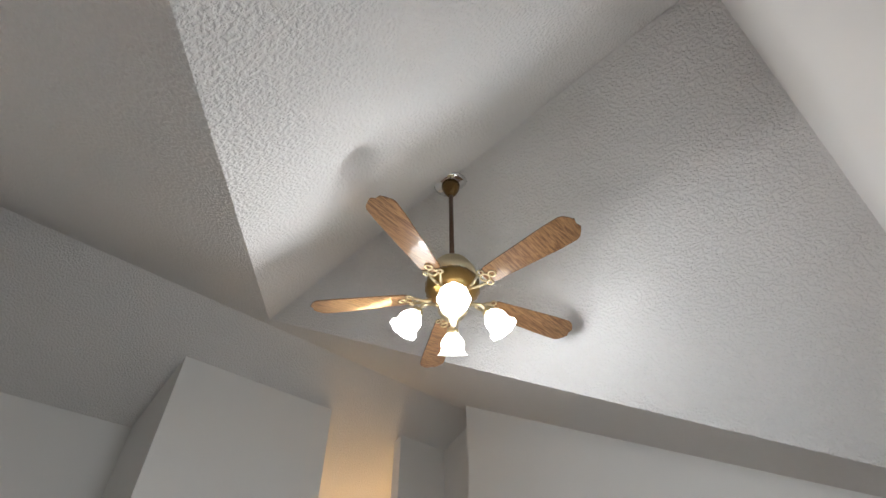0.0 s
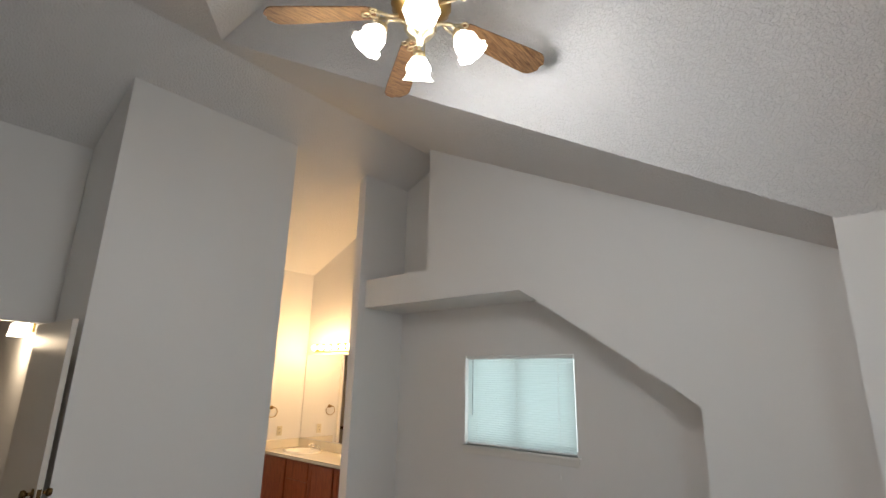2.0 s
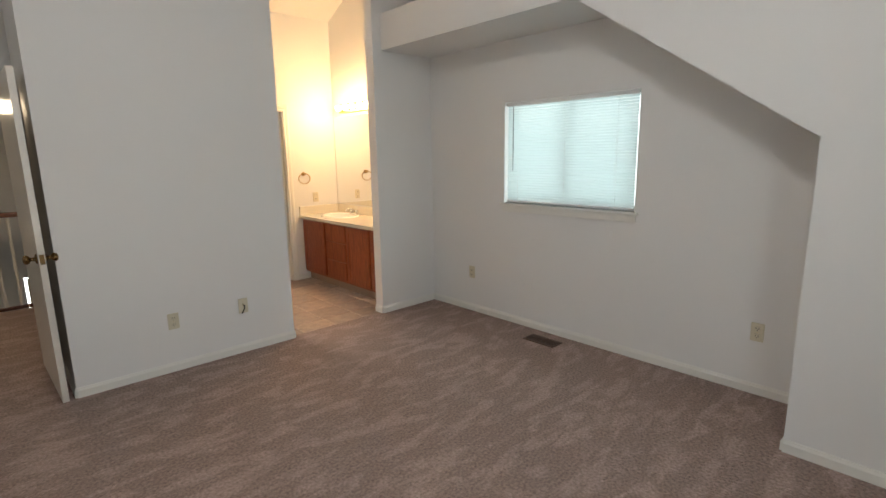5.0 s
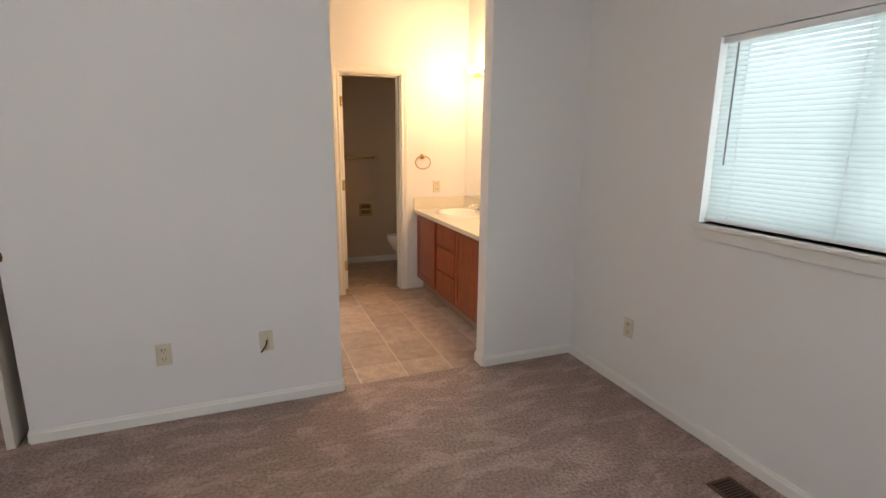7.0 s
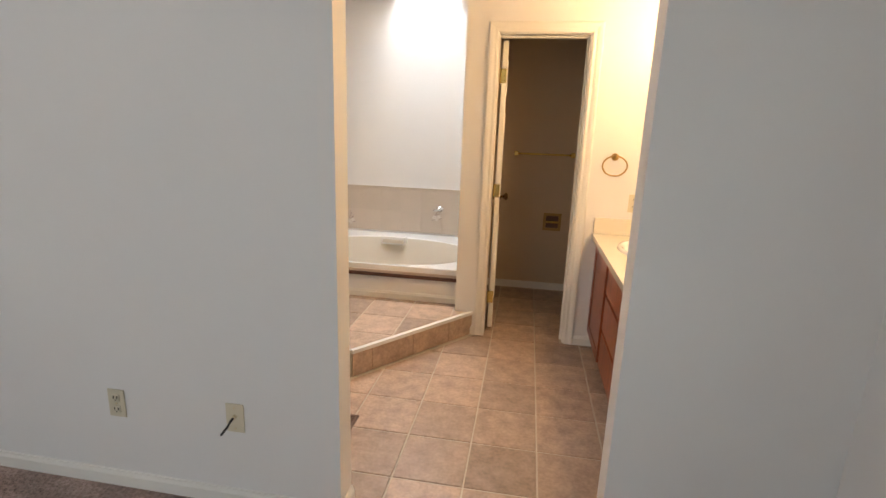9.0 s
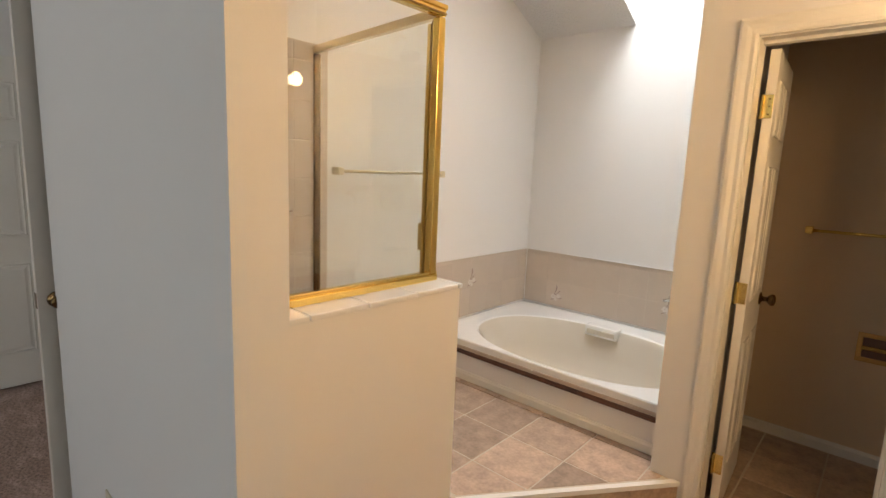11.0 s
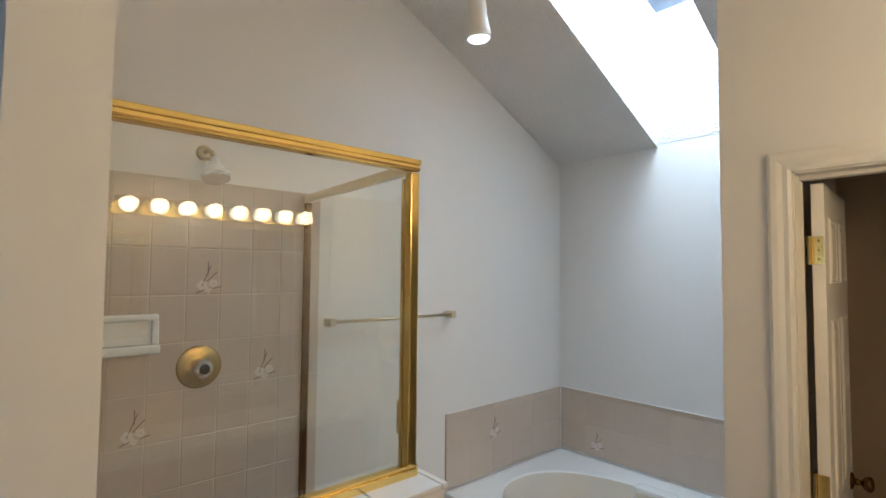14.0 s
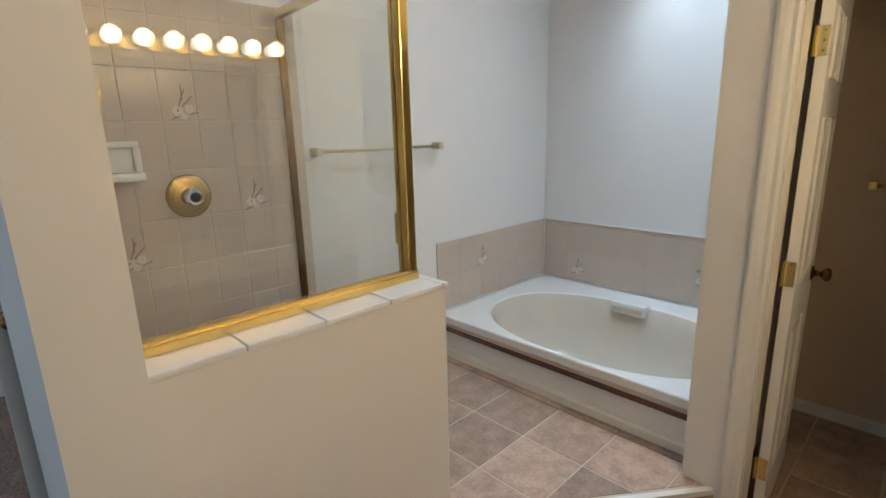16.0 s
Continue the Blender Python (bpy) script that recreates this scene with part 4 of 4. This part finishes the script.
part("head", lathe([(0.014, 0.02), (0.02, 0.0), (0.036, -0.03), (0.052, -0.05), (0.054, -0.062)], 24, m=pose(0.135, 0, -0.06, 0, -18, 0)), WHITEPLASTIC, part_arm, "", True)
part("spray_face", lathe([(0.055, -0.06), (0.052, -0.072), (0.003, -0.074)], 24, m=pose(0.135, 0, -0.06, 0, -18, 0)), CHROME, part_arm)
val = holder("shower_valve", "round brass shower valve plate with a chrome and clear knob", "shower valve", "", pose(1.808, 5.5, 1.318, 0, 90, 0))
part("plate", lathe([(0.085, 0.0), (0.086, 0.006), (0.078, 0.012), (0.06, 0.010), (0.05, 0.014), (0.036, 0.018)], 36), AGEDGOLD, val, "", True)
part("stem", lathe([(0.034, 0.016), (0.03, 0.03), (0.02, 0.045)], 24), OLDBRASS, val, "", True)
kn = part("knob", lathe([(0.022, 0.04), (0.034, 0.05), (0.036, 0.07), (0.028, 0.08), (0.003, 0.081)], 12, flute=0.06, count=4), CHROME, val)
part("cap", lathe([(0.02, 0.081), (0.018, 0.085), (0.002, 0.086)], 18), DARK, kn)
sdish = holder("ceramic_soap_dish", "white ceramic soap dish on the tiled shower wall", "soap dish", "", pose(1.806, 5.247, 1.468))
b = box(0.0, 0.012, -0.10, 0.10, -0.072, 0.072, 0.006)
part("back_plate", b, WHITETILE, sdish)
b = box(0.008, 0.035, -0.10, 0.10, 0.046, 0.072, 0.012, seg=3)
box(0.008, 0.075, -0.10, 0.10, -0.074, -0.040, 0.014, bm=b, seg=3)
box(0.008, 0.04, -0.10, -0.076, -0.045, 0.05, 0.010, bm=b, seg=3)
box(0.008, 0.04, 0.076, 0.10, -0.045, 0.05, 0.010, bm=b, seg=3)
part("tray", b, WHITETILE, sdish)


# ---- skylight and spot ----
sk = tagged(new("window_3"), "skylight with a textured white shaft over the bathtub", "skylight", "", "structure")
TOPZ = 3.75
b = bmesh.new()
for x0, x1 in ((SX0 - 0.04, SX0), (SX1, SX1 + 0.04)):
    prism([(SY0 - 0.04, roof(SY0 - 0.04) + 0.121), (8.0, roof(8.0) + 0.121), (8.0, TOPZ - 0.35), (SY0 - 0.04, TOPZ)], "x", x0, x1, b)
box(SX0, SX1, SY0 - 0.04, SY0, roof(SY0 - 0.04) + 0.121, TOPZ, bm=b)
box(SX0 - 0.04, SX1 + 0.04, 7.997, 8.10, roof(8.0) + 0.02, TOPZ - 0.35, bm=b)
part("shaft", b, CEIL, sk)
b = prism([(SY0 - 0.04, TOPZ), (8.1, TOPZ - 0.35), (8.1, TOPZ - 0.34), (SY0 - 0.04, TOPZ + 0.01)], "x", SX0 - 0.04, SX1 + 0.04)
part("pane", b, CLEAR, sk).visible_shadow = False
spot = holder("ceiling_spotlight", "white cylinder spotlight hanging from the sloped ceiling", "spotlight", "", pose(2.45, 6.45, 0.0))
T = pose(0, 0, 2.80, 6, 0, 0)
part("cylinder", lathe([(0.056, -0.04), (0.058, -0.02), (0.045, 0.06), (0.043, 0.15), (0.03, 0.17)], 28, m=T), WHITEPLASTIC, spot, "", True)
part("lens", lathe([(0.055, -0.036), (0.04, -0.05), (0.003, -0.054)], 28, m=T), SPOTGLOW, spot, "lit white lens", True)
part("stem", tube([(0, 0, 2.96), (0, 0, roof(6.45) - 0.02)], 0.012, 10), WHITEPLASTIC, spot)
part("ceiling_plate", lathe([(0.055, -0.025), (0.058, -0.01), (0.05, 0.02)], 24, m=pose(0, 0, roof(6.45), -25, 0, 0)), WHITEPLASTIC, spot, "", True)


# ---- hall ----
hl = holder("hall_wall_light", "lit glass wall light in the hallway", "wall light", "", pose(1.69, 6.5, 2.05))
part("back_plate", box(-0.02, 0.0, -0.16, 0.16, -0.04, 0.04, 0.005), BRASS, hl)
for y in (-0.12, 0.0, 0.12):
    part("glass_shade", lathe([(0.025, 0.06), (0.045, 0.04), (0.05, -0.03), (0.058, -0.07), (0.02, -0.06)], 20, m=pose(-0.085, y, 0.0), flute=0.04, count=10), HALLGLOW, hl, "lit pleated glass shade")
hv = holder("wall_vent", "beige metal return air grille low on the hall wall", "vent", "", pose(1.69, 6.14, 0.25))
b = box(-0.008, 0.0, -0.10, 0.10, 0.095, 0.115, 0.002)
box(-0.008, 0.0, -0.10, 0.10, -0.115, -0.095, 0.002, bm=b)
box(-0.008, 0.0, -0.10, -0.085, -0.095, 0.095, 0.002, bm=b)
box(-0.008, 0.0, 0.085, 0.10, -0.095, 0.095, 0.002, bm=b)
part("frame", b, DOORPAINT, hv)
for k in range(9):
    part("slat", box(-0.006, -0.001, -0.085, 0.085, -0.088 + k * 0.021, -0.076 + k * 0.021, 0.001), DOORPAINT, hv)
gr = holder("guard_rail", "white baluster guard rail with a dark wood handrail", "railing")
part("handrail", box(-1.6, 1.78, 7.70, 7.76, 0.955, 1.005, 0.012), DARKWOOD, gr, "dark stained handrail")
part("bottom_rail", box(-1.6, 1.78, 7.71, 7.75, 0.0, 0.035, 0.004), DARKWOOD, gr)
for k in range(26):
    x = 1.70 - 0.127 * k
    part("baluster", lathe([(0.016, 0.035), (0.016, 0.18), (0.010, 0.24), (0.014, 0.45), (0.011, 0.75), (0.015, 0.85), (0.015, 0.955)], 8, m=pose(x, 7.73, 0)), TRIM, gr)
lw = tagged(new("window_4"), "bright stairwell window with vertical blinds", "window", "", "structure")
part("pane", box(1.75, 2.75, 12.06, 12.07, -1.7, -0.45), DAYGLOW, lw)
for k in range(7):
    part("blind_vane", box(1.79 + 0.14 * k, 1.86 + 0.14 * k, 12.0, 12.01, -1.65, -0.47), IVORY, lw)


# ---- tile pieces ----
def clip(poly, a, bb):
    """The part of a polygon to the left of the line a to bb."""
    out = []
    f = lambda p: (bb[0] - a[0]) * (p[1] - a[1]) - (bb[1] - a[1]) * (p[0] - a[0])
    for i in range(len(poly)):
        p, q = poly[i], poly[(i + 1) % len(poly)]
        fp, fq = f(p), f(q)
        if fp >= 0:
            out.append(p)
        if fp * fq < 0:
            s = fp / (fp - fq)
            out.append((p[0] + s * (q[0] - p[0]), p[1] + s * (q[1] - p[1])))
    return out


def pillow(poly, z0, z1, e=0.003):
    """A flat piece with eased edges."""
    c = (sum(p[0] for p in poly) / len(poly), sum(p[1] for p in poly) / len(poly))
    b = bmesh.new()
    lo = [b.verts.new((p[0], p[1], z0)) for p in poly]
    mi = [b.verts.new((p[0], p[1], z1 - e)) for p in poly]
    hi = []
    for p in poly:
        d = math.hypot(p[0] - c[0], p[1] - c[1])
        k = max(0.3, 1 - 1.4 * e / max(d, 1e-4))
        hi.append(b.verts.new((c[0] + (p[0] - c[0]) * k, c[1] + (p[1] - c[1]) * k, z1)))
    n = len(poly)
    for p, q in ((lo, mi), (mi, hi)):
        for i in range(n):
            b.faces.new((p[i], p[(i + 1) % n], q[(i + 1) % n], q[i]))
    b.faces.new(hi)
    return b


def area(p):
    return abs(sum(p[i][0] * p[(i + 1) % len(p)][1] - p[(i + 1) % len(p)][0] * p[i][1] for i in range(len(p)))) / 2


def lay(name, parent, region, ox, oy, px, py, z0, z1, g, mat):
    """Cut a grid of tiles to a convex counter-clockwise region."""
    xs, ys = [p[0] for p in region], [p[1] for p in region]
    for i in range(math.floor((min(xs) - ox) / px), math.ceil((max(xs) - ox) / px)):
        for j in range(math.floor((min(ys) - oy) / py), math.ceil((max(ys) - oy) / py)):
            poly = [(ox + i * px + g, oy + j * py + g), (ox + (i + 1) * px - g, oy + j * py + g), (ox + (i + 1) * px - g, oy + (j + 1) * py - g), (ox + i * px + g, oy + (j + 1) * py - g)]
            for k in range(len(region)):
                if poly:
                    poly = clip(poly, region[k], region[(k + 1) % len(region)])
            if len(poly) > 2 and area(poly) > 4e-4:
                o = part(name, pillow(poly, z0, z1), mat, parent)


floor_b = bpy.data.objects["floor_bathroom"]
FP, FOX, FOY = 0.305, 3.62, 5.455
lay("tile", floor_b, [(2.865, 4.925), (4.345, 4.925), (4.345, 6.715), (3.49, 6.715), (2.865, 5.90)], FOX, FOY, FP, FP + 0.003, -0.004, 0.0, 0.0035, FLOORTILE)
lay("tile", floor_b, [(3.561, 6.715), (4.097, 6.715), (4.097, 6.84), (3.561, 6.84)], FOX, FOY, FP, FP + 0.003, -0.004, 0.0, 0.0035, FLOORTILE)
lay("tile", floor_b, [(3.457, 6.84), (4.79, 6.84), (4.79, 7.935), (3.457, 7.935)], FOX, FOY, FP, FP + 0.003, -0.004, 0.0, 0.0035, FLOORTILE)
plat = bpy.data.objects["floor_tub_platform"]
lay("tile", plat, [(1.81, 5.955), (2.84, 5.955), (3.40, 6.70), (3.40, 6.79), (3.33, 6.868), (1.81, 6.868)], 2.725, 6.505, FP, FP, 0.158, 0.167, 0.003, FLOORTILE)
# riser of the step, tile by tile, with a pale edge strip
P0, P1 = Vector((2.858, 5.93)), Vector((3.47, 6.742))
d = (P1 - P0).normalized()
nrm = Vector((d.y, -d.x))
L = (P1 - P0).length
s = -0.18
while s < L:
    a0, a1 = max(0, s) + 0.002, min(L, s + 0.32) - 0.002
    if a1 - a0 > 0.02:
        q = [P0 + d * a0, P0 + d * a1, P0 + d * a1 + nrm * 0.008, P0 + d * a0 + nrm * 0.008]
        part("riser_tile", prism([tuple(v) for v in q], "z", 0.004, 0.146), FLOORTILE, plat)
    s += 0.32
q = [P0 - nrm * 0.012, P1 - nrm * 0.012, P1 + nrm * 0.014, P0 + nrm * 0.014]
part("step_nosing", prism([tuple(v) for v in q], "z", 0.149, 0.171), WHITETILE, plat, "pale edge strip on the step")

pony = bpy.data.objects["wall_shower_pony"]
y = 4.992
for w in (0.06, 0.215, 0.215, 0.215, 0.215):
    part("cap_tile", box(2.672, 2.837, y + 0.002, y + w - 0.002, 1.047, 1.067, 0.006), WHITETILE, pony)
    y += w
part("cap_tile", box(2.672, 2.837, y + 0.002, 5.936, 1.047, 1.067, 0.006), WHITETILE, pony)


def wall_tiles(holder_ob, axis, face, n, u0, u1, z0, z1, ou, oz, pu, pz, mat, g=0.002, t=0.007):
    for i in range(math.floor((u0 - ou) / pu), math.ceil((u1 - ou) / pu)):
        for j in range(math.floor((z0 - oz) / pz), math.ceil((z1 - oz) / pz)):
            a0, a1 = max(u0, ou + i * pu) + g, min(u1, ou + (i + 1) * pu) - g
            b0, b1 = max(z0, oz + j * pz) + g, min(z1, oz + (j + 1) * pz) - g
            if a1 - a0 < 0.006 or b1 - b0 < 0.006:
                continue
            tb = pillow([(a0, b0), (a1, b0), (a1, b1), (a0, b1)], 0.0, t, 0.0016)
            for v in tb.verts:
                u, w, dep = v.co
                v.co = (face + n * dep, u, w) if axis == "x" else (u, face + n * dep, w)
            part("tile", tb, mat, holder_ob)


sw = structure("wall_shower_tiling", box(1.795, 1.8073, 4.99, 6.03, 0.0, 2.075), WHITEGROUT, "beige ceramic tiling on the shower wall")
wall_tiles(sw, "x", 1.802, 1, 4.992, 6.028, 0.16, 2.073, 5.314, 0.105, 0.1295, 0.188, WALLTILE)
wall_tiles(sw, "y", 4.991, 1, 1.812, 2.67, 0.16, 2.073, 1.81, 0.105, 0.1295, 0.188, WALLTILE)
tw = structure("wall_tub_tiling", box(1.795, 1.8078, 6.858, 8.0, 0.45, 0.878), WALLTILE, "beige ceramic tile band above the bathtub")
wall_tiles(tw, "x", 1.802, 1, 6.86, 7.99, 0.45, 0.85, 6.86, 0.45, 0.2, 0.2, WALLTILE, 0.0008)
wall_tiles(tw, "x", 1.802, 1, 6.86, 7.99, 0.85, 0.878, 6.86, 0.85, 0.2, 0.05, WALLTILE, 0.0008)
tn = structure("wall_tub_back_tiling", box(1.81, 3.347, 7.9922, 8.002, 0.45, 0.878), WALLTILE, "beige ceramic tile band above the bathtub")
wall_tiles(tn, "y", 7.998, -1, 1.812, 3.345, 0.45, 0.85, 1.812, 0.45, 0.2, 0.2, WALLTILE, 0.0008)
wall_tiles(tn, "y", 7.998, -1, 1.812, 3.345, 0.85, 0.878, 1.812, 0.85, 0.2, 0.05, WALLTILE, 0.0008)

for nm, bb in (("caulk_corner", box(1.8105, 1.8145, 7.985, 7.989, 0.434, 0.878)), ("caulk_top_side", box(1.802, 1.8115, 6.858, 7.985, 0.8785, 0.8825)), ("caulk_top_back", box(1.812, 3.345, 7.986, 7.998, 0.8785, 0.8825)),
               ("caulk_rim_side", box(1.8095, 1.8135, 6.86, 7.985, 0.4325, 0.4365)), ("caulk_rim_back", box(1.815, 3.345, 7.984, 7.989, 0.4325, 0.4365))):
    part("caulk_line", bb, CAULK, tn if "back" in nm or "corner" in nm else tw, "thin white caulk line")

PETAL = noise_mat("petal_glaze", (0.72, 0.66, 0.60), 0.25, 0.08, 60, 200, 0.0)
LEAFG = noise_mat("stem_glaze", (0.30, 0.21, 0.18), 0.25, 0.15, 60, 200, 0.0)


def flower(parent, m, s=1.0):
    pb, lb = bmesh.new(), bmesh.new()
    for cx, cz, r, k in ((-0.012, -0.01, 0.016, 5), (0.02, -0.004, 0.013, 5), (0.004, -0.026, 0.010, 4)):
        for i in range(k):
            a = 2 * math.pi * i / k + cx * 50
            e = prism([(cx + r * 0.6 * math.cos(a) + r * 0.5 * math.cos(q * math.pi / 4), cz + r * 0.6 * math.sin(a) + r * 0.42 * math.sin(q * math.pi / 4)) for q in range(8)], "y", -0.0009 - 0.0002 * i, 0.0)
            merge(pb, e)
    for pts in (((-0.02, 0, -0.03), (-0.008, 0, 0.0), (0.012, 0, 0.05)), ((0.0, 0, 0.0), (0.03, 0, 0.03)), ((-0.03, 0, -0.034), (-0.006, 0, -0.024)), ((0.02, 0, -0.02), (0.045, 0, -0.014)), ((0.004, 0, 0.02), (0.004, 0, 0.062))):
        tube(pts, 0.0016, 5, lb)
    for q in (pb, lb):
        bmesh.ops.transform(q, matrix=m @ Matrix.Scale(s, 4), verts=q.verts)
    part("floral_motif", pb, PETAL, parent)
    part("floral_stem", lb, LEAFG, parent)


for y, z in ((5.52, 1.66), (5.765, 1.28), (5.275, 1.10)):
    flower(sw, pose(1.8095, y, z, 0, 0, 90), 1.35)
flower(tw, pose(1.8095, 7.27, 0.71, 0, 0, 90), 1.35)
flower(tn, pose(2.10, 7.9905, 0.54), 1.35)
flower(tn, pose(2.96, 7.9905, 0.62), 1.35)
